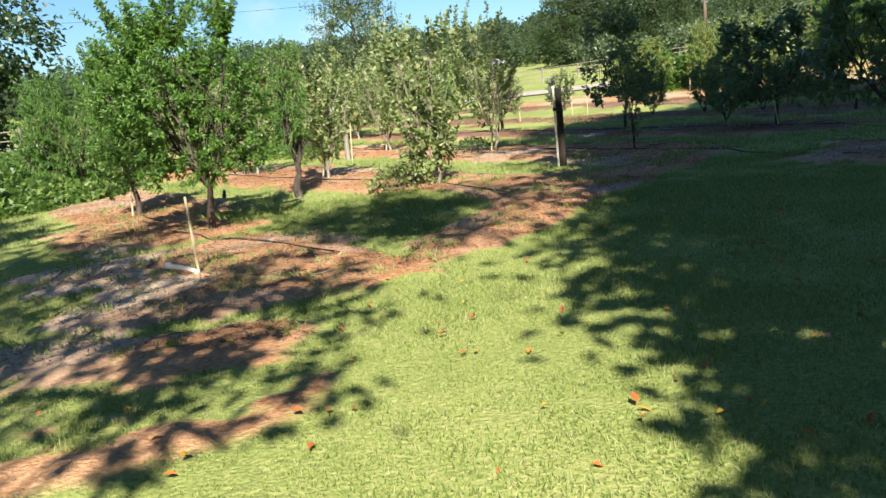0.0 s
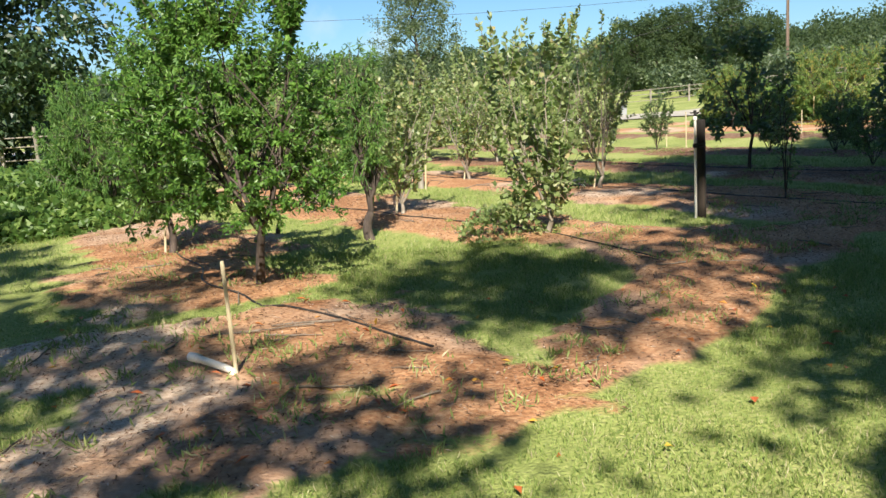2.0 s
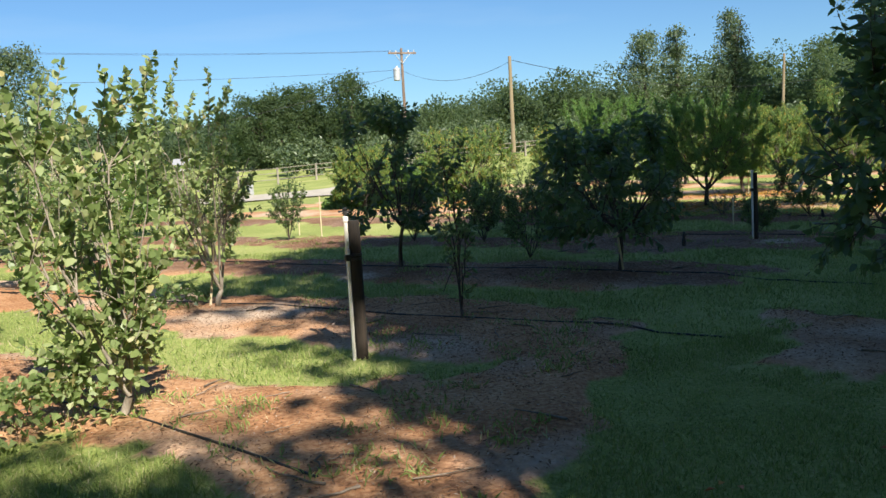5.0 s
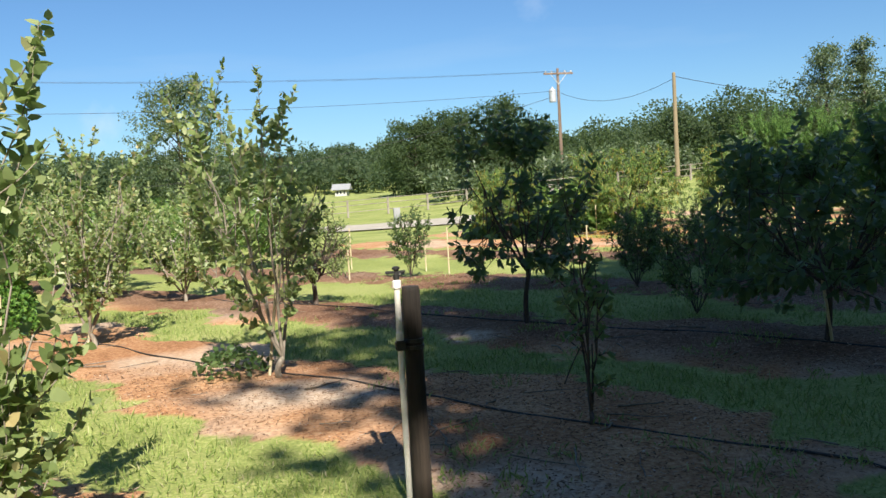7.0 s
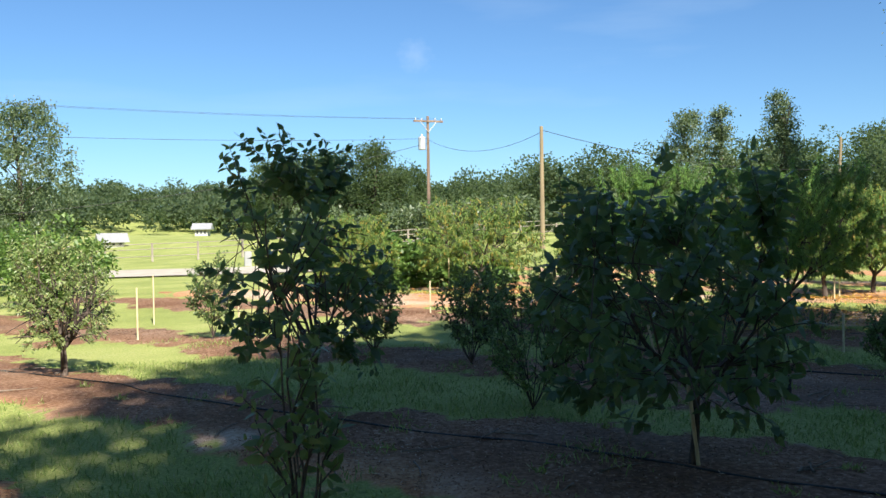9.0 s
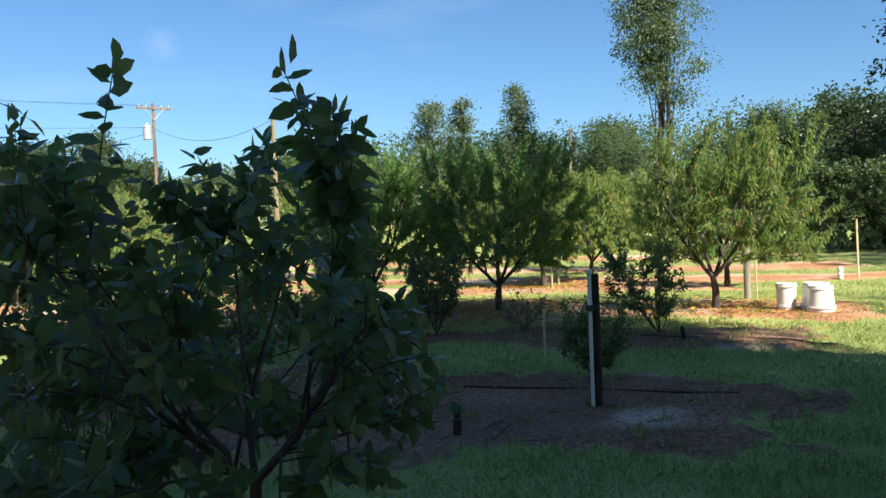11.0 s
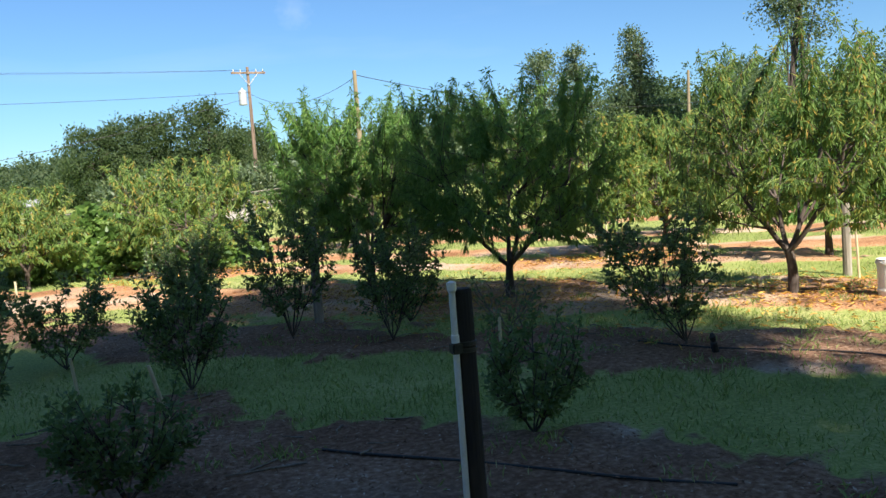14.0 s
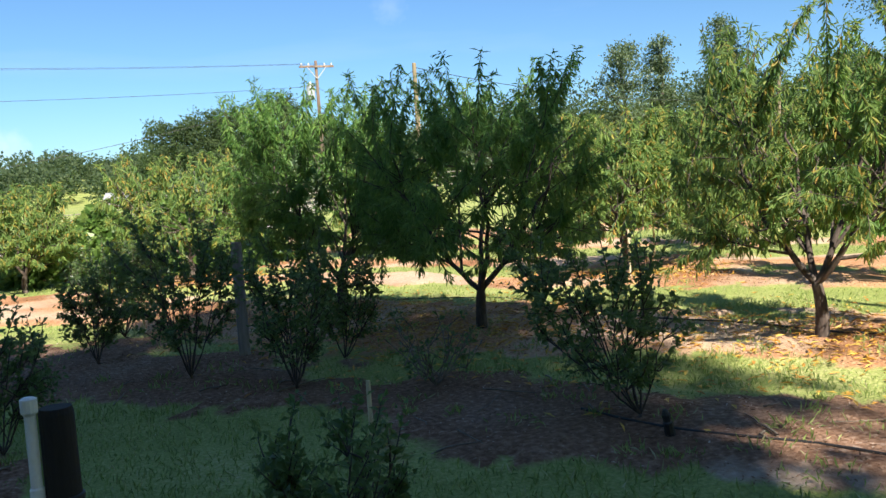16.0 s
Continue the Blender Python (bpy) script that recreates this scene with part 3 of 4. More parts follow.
tree("young_tree", "thin young sapling with a few leaves low on bare stems", "tree", 3.1, 13.35, 1.75, .42, "young", 23, mat=M_BERRY, wands=46, per=44, L=.075, W=.034, low=.14, limbs=4)
tree("persimmon_tree", "tall dark glossy persimmon tree in wood chips", "tree", 3.93, 17.5, 2.42, 1.65, "pers", 24, .9, (-.2, .06), group="persimmon trees", wands=110)
tree("persimmon_tree", "dark broad persimmon tree at the near end of the row", "tree", 5.3, 10.0, 2.6, 2.1, "pers", 26, 1.0, group="persimmon trees", wands=150)
tree("persimmon_tree", "wide dark glossy persimmon tree with a pale stake at its foot", "tree", 6.02, 15.1, 2.02, 2.1, "pers", 25, 1.0, (-.2, .08), group="persimmon trees", wands=180, low=.2)
PEACHES = ((15.25, 19.9, 2.8, 2.5, "peachy", 31, .2), (13.15, 22.35, 2.75, 2.6, "peach", 32, 0), (12.2, 24.6, 2.8, 2.3, "peach", 33, -.25), (18.6, 25.8, 2.5, 2.0, "peachy", 44, 0), (10.9, 31.2, 2.4, 2.9, "peachy", 34, 0),
           (16.9, 25.5, 2.5, 1.9, "peachy", 35, 0), (18.5, 22.1, 2.5, 2.0, "peach", 36, 0), (7.9, 32.6, 2.1, 2.0, "peachy", 37, 0), (21.0, 27.5, 2.6, 2.5, "peachy", 38, 0), (19.5, 31.5, 2.6, 2.6, "peachy", 39, 0), (15.5, 33.0, 2.5, 2.6, "peachy", 40, 0))
for x, y, h, w, st, s, ln in PEACHES:
    tree("peach_tree", "spreading peach tree with drooping yellowing leaves in orange mulch" if st == "peachy" else "full peach tree with drooping deep green leaves in orange mulch", "tree", x, y, h, w, st, s, 1.0 if s < 34 else .55, (ln, 0), group="peach trees", L=.115 if s < 34 else .15, W=.021 if s < 34 else .036)
BERRIES = ((12.65, 18.75, 1.15, 1.05), (10.95, 20.9, 1.15, .85), (11.6, 21.9, 1.0, .8), (10.2, 21.8, 1.4, 1.0), (9.45, 23.1, .95, .7), (8.9, 20.4, .95, .8), (8.1, 22.4, .95, 1.1), (8.14, 17.85, .6, .75), (7.3, 21.9, 1.1, .9), (9.7, 24.6, 1.1, 1.0),
           (10.5, 17.65, .66, .75), (6.25, 19.75, 1.1, .9), (5.4, 21.0, 1.1, .9), (3.6, 23.8, 1.3, .8), (5.9, 17.3, 1.1, 1.1), (7.2, 18.7, .95, .9))
for i, (x, y, h, w) in enumerate(BERRIES):
    tree("berry_bush", "dark small-leaved berry bush on several stems in bark mulch", "bush", x, y, h, w, "berry", 50 + i, 1.0, (-.22, .08) if i == 0 else (0, 0), group="berry bushes", limbs=8 if h > 1 else 6, wands=int(95 + 75 * h), low=.24)
for i, (x, y) in enumerate(((29.2, 26.0), (30.8, 24.6))):
    tree("dark_shrub", "large dark shrub at the edge of the lawn", "bush", x, y, 2.7, 2.6, "plum", 70 + i, .55, low=.05, L=.14, W=.09, mat=M_OAK)


# stakes, posts, pipes
def lathe(name, prof, mat, sides=16):
    """A turned mesh from (radius, height) pairs."""
    bm = bmesh.new()
    rings = []
    for r, z in prof:
        rings.append([bm.verts.new((r * math.cos(a * 2 * math.pi / sides), r * math.sin(a * 2 * math.pi / sides), z)) for a in range(sides)])
    for a, b in zip(rings, rings[1:]):
        for i in range(sides):
            j = (i + 1) % sides
            bm.faces.new((a[i], a[j], b[j], b[i]))
    bm.faces.new(rings[0][::-1])
    bm.faces.new(rings[-1])
    me = bpy.data.meshes.new(name)
    bm.to_mesh(me)
    bm.free()
    me.materials.append(mat)
    return me


def block(name, sx, sy, sz, mat, bevel=.006):
    bm = bmesh.new()
    bmesh.ops.create_cube(bm, size=1)
    for v in bm.verts:
        v.co = (v.co.x * sx, v.co.y * sy, (v.co.z + .5) * sz)
    bmesh.ops.bevel(bm, geom=bm.edges[:], offset=min(bevel, sx / 4, sy / 4, sz / 4), segments=2, affect="EDGES")
    me = bpy.data.meshes.new(name)
    bm.to_mesh(me)
    bm.free()
    me.materials.append(mat)
    return me


def stake(name, label, x, y, h, r=.012, lean=(0, 0), mat=M_STAKE, group="stakes"):
    root = new(name, lathe(name, [(r * .4, -.05), (r, 0), (r, h * .97), (r * .85, h)], mat, 8))
    root.matrix_world = pose(x, y, gz(x, y), lean[1], lean[0], 0)
    return tagged(root, label, "stake", group)


def riser_post(x, y, h, side, wide, label, head=True):
    """A dark round wooden post, a little tapered, with a pvc riser strapped to it; one carries a small impact sprinkler."""
    root = new("riser_post")
    root.location = (x, y, gz(x, y))
    tagged(root, label, "post", "riser posts")
    child("post", lathe("post", [(wide * 1.08, -.1), (wide * 1.05, h * .3), (wide, h * .7), (wide * .96, h * .985), (wide * .88, h)], M_POST, 18), root)
    px, py = side
    pipe = child("pipe", lathe("pipe", [(.015, -.05), (.015, h * .74), (.019, h * .745), (.019, h * .8), (.015, h * .805), (.015, h - .01), (.022, h), (.022, h + .035), (.012, h + .04)], M_PVC, 14), root)
    pipe.location = (px, py, 0)
    for k in (.72, .75):
        child("strap", lathe("strap", [(wide + .002, h * k), (wide + .006, h * k + .002), (wide + .006, h * k + .018), (wide + .002, h * k + .02)], M_BLACK, 18), root)
    clip = child("clip", block("clip", .05, .05, .05, M_BLACK, .006), root)
    clip.location = (px, py, h * .72)
    if head:
        hd = child("sprinkler_head", lathe("sprinkler_head", [(.012, 0), (.016, .01), (.016, .03), (.01, .035), (.01, .05), (.02, .055), (.02, .065), (.008, .07)], M_BLACK, 12), root)
        hd.location = (px, py, h + .038)
        arm = child("arm", block("arm", .1, .012, .014, M_BLACK, .003), root)
        arm.location = (px - .005, py, h + .072)
        nz_ = child("nozzle", lathe("nozzle", [(.007, 0), (.009, .02), (.005, .045)], M_BLACK, 10), root)
        nz_.matrix_basis = pose(px + .01, py, h + .06, 0, 60, 20)
    return root


riser_post(1.86, 12.46, 1.12, (-.072, -.03), .048, "dark round wooden post with white riser pipe and small sprinkler")
riser_post(9.56, 16.69, 1.04, (-.062, -.022), .047, "dark round wooden post and white riser pipe in wood chips", False)
stake("marker_stake", "pale thin marker stake in bark mulch", -2.09, 7.23, .66, .012, (-1.5, 0))
STAKES = ((6.03, 15.05, .62, -8), (2.52, 24.3, .8, 0), (2.8, 27.0, .9, 0), (4.15, 25.3, .85, 0), (4.4, 24.2, .9, 0), (8.6, 19.5, .4, -14), (21.3, 21.1, 1.15, -2), (21.5, 21.2, 1.15, -2), (16.7, 20.2, 1.0, -3),
          (10.2, 31.5, .95, 0), (1.08, 15.95, 1.0, 8), (-1.82, 14.1, .9, 4), (-.99, 18.7, .7, 9), (-4.18, 11.8, .95, 5), (-1.66, 17.8, .8, 3), (11.0, 18.9, .5, 0), (9.9, 24.9, .9, 0), (7.7, 25.6, .6, 0), (8.1, 20.9, .35, -6), (16.5, 24.8, .7, 0), (17.6, 25.8, .8, 0))
for x, y, h, ln in STAKES:
    stake("marker_stake", "pale marker stake beside a row of plants", x, y, h, .014, (ln, 0))
for x, y, h in ((-1.75, 17.9, .8), (10.77, 22.65, 1.1), (17.0, 20.6, .9), (-14.5, 29.0, 1.5), (-17.5, 36.0, 1.5)):
    ob = new("wooden_post", lathe("wooden_post", [(.056, -.1), (.054, h * .97), (.047, h)], M_POSTG, 10))
    ob.location = (x, y, gz(x, y))
    tagged(ob, "weathered grey round wooden post standing in the grass", "post", "wooden posts")
ob = new("pvc_elbow", tubes("pvc_elbow", [(np.array([(0, 0, -.03), (0, 0, .02), (-.05, .02, .035), (-.14, .07, .05), (-.24, .14, .06)]), [.022, .022, .022, .022, .022]),
                                            (np.array([(-.23, .133, .06), (-.3, .175, .066)]), [.028, .028])], M_PVC, 12))
ob.location = (-2.11, 7.22, gz(-2.1, 7.22))
tagged(ob, "short white pvc pipe elbow lying in the mulch by a stake", "pipe")


def hose(name, pts, label):
    """A black drip hose laid over the ground through a few points."""
    pts = [Vector((*p, 0)) for p in pts]
    out = []
    for a, b in zip(pts, pts[1:]):
        k = max(2, int((b - a).length / .15))
        for i in range(k):
            out.append(a.lerp(b, i / k))
    out = np.array([(p.x, p.y, 0) for p in out])
    w = (vnoise(out[:, 0] * 1.3, out[:, 1] * 1.3, 9) - .5) * .25
    out[:, 0] += w
    out[:, 1] += w * .4
    for _ in range(4):
        out[1:-1] = (out[:-2] + out[1:-1] * 2 + out[2:]) / 4
    out[:, 2] = ground_z(out[:, 0], out[:, 1]) + .006
    ob_ = new(name, tubes(name, [(out, np.full(len(out), .009))], M_BLACK, 8))
    return tagged(ob_, label, "hose", "drip hoses")


hose("drip_hose", [(.85, 9.95), (.3, 11.1), (-.05, 11.75), (-.7, 12.7), (-1.8, 14.0), (-3.8, 16.6), (-5.5, 18.8)], "black drip irrigation hose on orange mulch")
hose("drip_hose", [(-1.0, 7.6), (-2.1, 8.7), (-2.9, 9.6), (-4.2, 12.0)], "black drip irrigation hose under fruit trees")
hose("drip_hose", [(4.6, 11.4), (3.8, 12.5), (3.1, 13.3), (1.2, 16.0), (-.9, 18.8), (-2.5, 20.8)], "black drip irrigation hose past a sapling")
hose("drip_hose", [(7.6, 12.6), (6.1, 14.9), (3.9, 17.6), (1.65, 20.9), (0, 23)], "black drip irrigation hose past dark persimmon trees")
hose("drip_hose", [(10.7, 16.2), (9.9, 17.1), (9.2, 18.2)], "black drip irrigation hose along berry bushes")
hose("drip_hose", [(13.6, 16.9), (13.2, 17.6), (12.75, 18.3), (12.3, 19.2)], "black drip irrigation hose along berry bushes")
hose("drip_hose", [(17.1, 18.8), (15.6, 19.7), (14.8, 21.5), (14.4, 24.7), (12.7, 26)], "black drip irrigation hose under peach trees")

def stub(x, y, h, lean, label):
    """A short rough cut stump of a pipe or stem."""
    ob_ = new("stub", lathe("stub", [(.03, -.03), (.03, h * .5), (.022, h * .55), (.026, h * .8), (.012, h)], M_BLACK, 9))
    ob_.matrix_world = pose(x, y, gz(x, y), 0, lean, 0)
    tagged(ob_, label, "stub", "hose risers")


for x, y, h, ln in ((12.62, 18.33, .16, -12), (8.2, 16.7, .22, 4), (-3.2, 13.0, .12, 8)):
    stub(x, y, h, ln, "short black riser stub standing at the drip hose")

# white buckets
def bucket(x, y, r0, r1, h, label, up=False):
    root = new("bucket")
    root.location = (x, y, gz(x, y))
    tagged(root, label, "bucket", "white buckets")
    lip = max(r1, .02)
    child("body", lathe("body", [(r0, 0), (r0 + .006, .01), (r1, h - .05), (lip + .012, h - .05), (lip + .012, h - .03), (lip + .004, h - .03), (lip + .004, h), (lip - .012, h), (lip - .02, h - .03)], M_PLASTIC, 32), root)
    child("band", lathe("band", [(r0 + .012, .05), (r0 + .02, .05), (r0 + .02, .07), (r0 + .012, .07)], M_PLASTIC, 32), root)
    return root


bucket(15.62, 18.98, .12, .135, .38, "white plastic bucket with a dark cut-out, upright on mulch")
bucket(15.72, 18.52, .18, .155, .36, "large white plastic tub turned upside down on the grass edge")
bucket(15.98, 18.74, .2, .17, .37, "large white plastic tub turned upside down beside another")
ob = new("valve_box", lathe("valve_box", [(.05, 0), (.06, .1), (.04, .14), (.06, .17), (.05, .24), (.02, .25)], M_PLASTIC, 14))
ob.location = (21.0, 21.3, gz(21, 21.3))
tagged(ob, "small white plastic standpipe cap in mulch", "pipe")

for x, y in ((-22.24, 37.80),):
    ob = new("white_drum", lathe("white_drum", [(.27, 0), (.28, .02), (.29, .3), (.28, .32), (.29, .6), (.27, .85), (.1, .88)], M_PLASTIC, 24))
    ob.location = (x, y, gz(x, y))
    tagged(ob, "white plastic drum standing on the drive beyond the vines", "drum")


# leafy patches
def patch(name, label, cx, cy, rx, ry, h, mat, n_, L, seed, rot=0.0):
    rng = np.random.default_rng(seed)
    a = rng.uniform(0, 2 * np.pi, n_)
    r = np.sqrt(rng.uniform(0, 1, n_))
    lx, ly = r * np.cos(a) * rx, r * np.sin(a) * ry
    x = cx + lx * math.cos(rot) - ly * math.sin(rot)
    y = cy + lx * math.sin(rot) + ly * math.cos(rot)
    top = h * (1 - r ** 4) * (.55 + .6 * vnoise(x * 1.4, y * 1.4, seed)) + .05
    z = ground_z(x, y) + top * rng.uniform(.25, 1, n_) ** .4
    P = np.stack([x, y, z], 1)
    D = rng.normal(size=(n_, 3)) + np.array((0, -.3, -.1))
    ob_ = new(name, leaves(name, P, D, L * rng.uniform(.6, 1.2, n_), L * .9 * rng.uniform(.6, 1.2, n_), mat, rng, flat=.6))
    return tagged(ob_, label, "vines", kind="stuff")


patch("vine_patch", "low tangle of bright green broad-leaved vines", -9.3, 17.0, 4.6, 2.6, .8, M_VINE, 30000, .13, 81, rot=2.4)
patch("berry_thicket", "dense leafy green berry thicket at the end of the rows", -4.4, 22.3, 3.6, 1.5, 1.75, M_PLUM, 34000, .075, 85, rot=2.23)
patch("vine_patch", "low mound of broad green leaves beyond the peach row", 10.2, 34.5, 3.2, 1.6, 1.4, M_VINE, 9000, .22, 82)
patch("weeds", "low leafy sucker shoots at the foot of a fruit tree", -.45, 11.6, .45, .3, .35, M_APPLE, 380, .07, 83)
patch("weeds", "low leafy sucker shoots at the foot of a fruit tree", .75, 16.1, .35, .3, .2, M_BERRY, 220, .07, 84)

# utility poles and wires
def utility_pole(x, y, top, arms, label, lean=0.0):
    root = new("utility_pole")
    z = gz(x, y)
    root.matrix_world = pose(x, y, z, 0, lean, 0)
    tagged(root, label, "utility pole", "utility poles")
    child("pole", lathe("pole", [(.15, -.3), (.14, 0), (.09, top - z - .03), (.08, top - z)], M_POLE if arms else M_POLEB, 14), root)
    if arms:
        a = child("crossarm", block("crossarm", 2.2, .1, .13, M_POLE, .01), root)
        a.location = (0, -.14, top - z - .45)
        for k in (-1, 1):
            child("brace", tubes("brace", [(np.array([(0, -.14, top - z - 1.15), (k * .6, -.17, top - z - .42)]), [.025, .025])], M_METAL, 6), root)
        for k in (-.95, -.5, .5, .95):
            i = child("insulator", lathe("insulator", [(.03, 0), (.06, .03), (.04, .07), (.06, .1), (.03, .15)], M_METAL, 10), root)
            i.location = (k, -.14, top - z - .32)
        t_ = child("transformer", lathe("transformer", [(.24, 0), (.26, .04), (.26, .85), (.22, .92), (.08, .98), (.06, 1.1)], M_METAL, 20), root)
        t_.location = (-.45, 0, top - z - 2.4)
    return root


utility_pole(22.0, 68.4, 9.9, True, "brown wooden utility pole with crossarm and grey transformer")
utility_pole(22.75, 51.7, 7.2, False, "plain wooden utility pole behind the peach trees")
utility_pole(-45, 52, 10.4, True, "brown wooden utility pole far off over the field")


def wire(name, a, b, sag, label, r=.008):
    t = np.linspace(0, 1, 24)[:, None]
    p = np.array(a) * (1 - t) + np.array(b) * t
    p[:, 2] -= (4 * sag * t * (1 - t))[:, 0]
    ob_ = new(name, tubes(name, [(p, np.full(24, r))], M_BLACK, 5))
    return tagged(ob_, label, "wire", "overhead wires")


wire("wire", (21.3, 68.3, 9.7), (-45.6, 51.9, 10.2), 1.0, "thin dark overhead wire")
wire("wire", (22.7, 68.3, 9.7), (-44.2, 51.9, 10.2), 1.1, "thin dark overhead wire")
wire("wire", (22.0, 68.3, 8.3), (-44.8, 51.9, 8.6), 1.3, "thin dark overhead wire", .012)
wire("wire", (22.0, 68.3, 8.0), (-8.0, 66.0, 2.8), .8, "pale sagging service wire to a house", .014)
wire("wire", (22.0, 68.3, 8.2), (22.75, 51.7, 6.9), .9, "sagging service wire between poles", .012)
wire("wire", (22.75, 51.7, 7.0), (52, 58, 6.0), 1.0, "thin dark service wire", .016)

# road, fence and far houses
def road():
    xs = np.linspace(-60, 34, 140)
    yc = 47.8 - .05 * (xs - 4) + 2.0 * np.sin(xs / 30) + .12 * np.maximum(0, xs - 9) ** 2
    rows = []
    for k in (-3.4, -1.6, 0, 1.6, 3.4):
        y = yc + k + .15 * (vnoise(xs * .8, xs * 0 + k, 6) - .5)
        rows.append(np.stack([xs, y, ground_z(xs, y) + .06], 1))
    co = np.stack(rows, 1).reshape(-1, 3)
    fa = [(i * 5 + j, (i + 1) * 5 + j, (i + 1) * 5 + j + 1, i * 5 + j + 1) for i in range(139) for j in range(4)]
    ob_ = new("road", mesh_np("road", co, np.array(fa), rough_mat("pale_gravel", [(.3, (.30, .26, .21)), (.5, (.40, .36, .29)), (.7, (.50, .46, .38))], 2), True))
    tagged(ob_, "pale gravel farm road across the field", "road", kind="structure")


road()


def fence(x0, y0, x1, y1, n_, h, label):
    root = new("fence")
    tagged(root, label, "fence")
    pm = block("post", .12, .12, h, M_POSTG, .01)
    for i in range(n_):
        t = i / (n_ - 1)
        x, y = x0 + (x1 - x0) * t, y0 + (y1 - y0) * t
        p_ = child("post", pm, root)
        p_.location = (x, y, gz(x, y) - .1)
        if i < n_ - 1:
            x2, y2 = x0 + (x1 - x0) * (i + 1) / (n_ - 1), y0 + (y1 - y0) * (i + 1) / (n_ - 1)
            for k in (.35, .7, .95):
                r_ = child("rail", tubes("rail", [(np.array([(x, y, gz(x, y) + h * k - .1), (x2, y2, gz(x2, y2) + h * k - .1)]), [.025, .025])], M_POSTG, 6), root)


fence(-30, 64.5, 34, 62, 26, 1.2, "weathered grey post-and-rail fence along the road")
fence(-28, 34, -12, 31, 7, 1.3, "dark wire and post fence beyond the vines")


def house(x, y, w, d, h, rz, label):
    root = new("house")
    root.matrix_world = pose(x, y, gz(x, y) - .1, 0, 0, rz)
    tagged(root, label, "house", "far houses")
    child("wall", block("wall", w, d, h, M_SIDING, .02), root)
    bm = bmesh.new()
    vs = [bm.verts.new(p) for p in ((-w / 2 - .4, -d / 2 - .4, h - .1), (w / 2 + .4, -d / 2 - .4, h - .1), (w / 2 + .4, d / 2 + .4, h - .1), (-w / 2 - .4, d / 2 + .4, h - .1), (-w / 2 - .4, 0, h + d * .28), (w / 2 + .4, 0, h + d * .28))]
    for f in ((0, 1, 5, 4), (2, 3, 4, 5), (1, 2, 5), (3, 0, 4), (3, 2, 1, 0)):
        bm.faces.new([vs[i] for i in f])
    me = bpy.data.meshes.new("roof")
    bm.to_mesh(me)
    bm.free()
    me.materials.append(M_ROOF)
    child("roof", me, root)
    for k in (-.3, 0, .3):
        w_ = child("window", block("window", w * .12, .06, h * .35, M_GLASS, .01), root)
        w_.location = (w * k, -d / 2 - .02, h * .35)
    return root


house(.3, 92, 1.8, 2.6, .6, 8, "low pale house with a white metal roof across the field")
house(9.4, 112, 1.4, 2.2, .9, -12, "low grey house with a pale roof across the field")
for x, y, h in ((7.6, 53.5, .75),):
    ob = new("utility_box", block("utility_box", .34, .3, h, M_ROOF, .03))
    ob.location = (x, y, gz(x, y) - .02)
    tagged(ob, "white metal utility box beside the gravel road", "utility box")

# background trees
def polar(cx, cy, az, d):
    return cx + d * math.sin(radians(az)), cy + d * math.cos(radians(az))


BACK = (("grey_oak", -6.5, 88, 12.8, 4.4, M_GREY, "tall grey-green tree beyond the orchard", dict(bottom=.12, n_=9000)),
        ("oak_tree", 14.5, 88, 6.8, 3.6, M_OAKHAZE, "dark rounded oak beside the gravel road", dict(bottom=.02, n_=8000)),
        ("oak_tree", 18.5, 90, 7.8, 3.8, M_OAKHAZE, "dark rounded oak beside the gravel road", dict(bottom=.02, n_=8000)),
        ("oak_tree", 22.5, 86, 8.0, 3.6, M_OAKHAZE, "dark rounded oak beside the gravel road", dict(bottom=.02, n_=8000)),
        ("oak_tree", 27.0, 92, 6.5, 3.8, M_OAKHAZE, "dark rounded oak beside the gravel road", dict(bottom=.02, n_=7000)),
        ("ivy_tree", 52.0, 80.8, 11.8, 2.6, M_GREY, "vine-covered broken tree rising over the treeline", dict(bottom=.3, lobes=9, n_=3500)),
        ("ivy_tree", 55.4, 80.0, 12.3, 1.2, M_GREY, "thin vine-covered trunk rising over the treeline", dict(bottom=.3, lobes=8, n_=3000)),
        ("cypress", 60.0, 77.0, 13.2, 3.4, M_GREY, "pointed grey-green conifer over the treeline", dict(bottom=.1, cone=True, lobes=20, n_=6000)),
        ("tall_tree", 62.2, 61.9, 24.0, 2.0, M_GREY, "tall sparse tree with bare trunk over the woods", dict(bottom=.5, sparse=.8, n_=9000, lobes=9, spread=1.2, trunk_r=.3)),
        ("tall_tree", 63.3, 60.9, 20.6, 2.4, M_GREY, "leaning sparse tree with bare branches over the woods", dict(bottom=.46, sparse=.7, n_=6500, lobes=8, spread=1.9, trunk_r=.24)))
for i, (nm, x, y, h, r, mat, lab, kw) in enumerate(BACK):
    kw["n_"] = int(kw["n_"] * 1.5)
    big_tree(nm, lab, x, y, h, r, mat, 100 + i, size=.26, **kw)
x, y = polar(5.0, 12.0, 43.5, 66)
utility_pole(x, y, 8.2, False, "leaning dark utility pole in front of the woods", 2.5)
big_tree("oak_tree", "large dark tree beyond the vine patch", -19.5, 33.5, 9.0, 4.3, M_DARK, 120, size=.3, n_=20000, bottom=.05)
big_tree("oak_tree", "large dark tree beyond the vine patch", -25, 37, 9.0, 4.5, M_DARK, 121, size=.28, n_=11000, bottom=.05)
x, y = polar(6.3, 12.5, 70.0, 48)
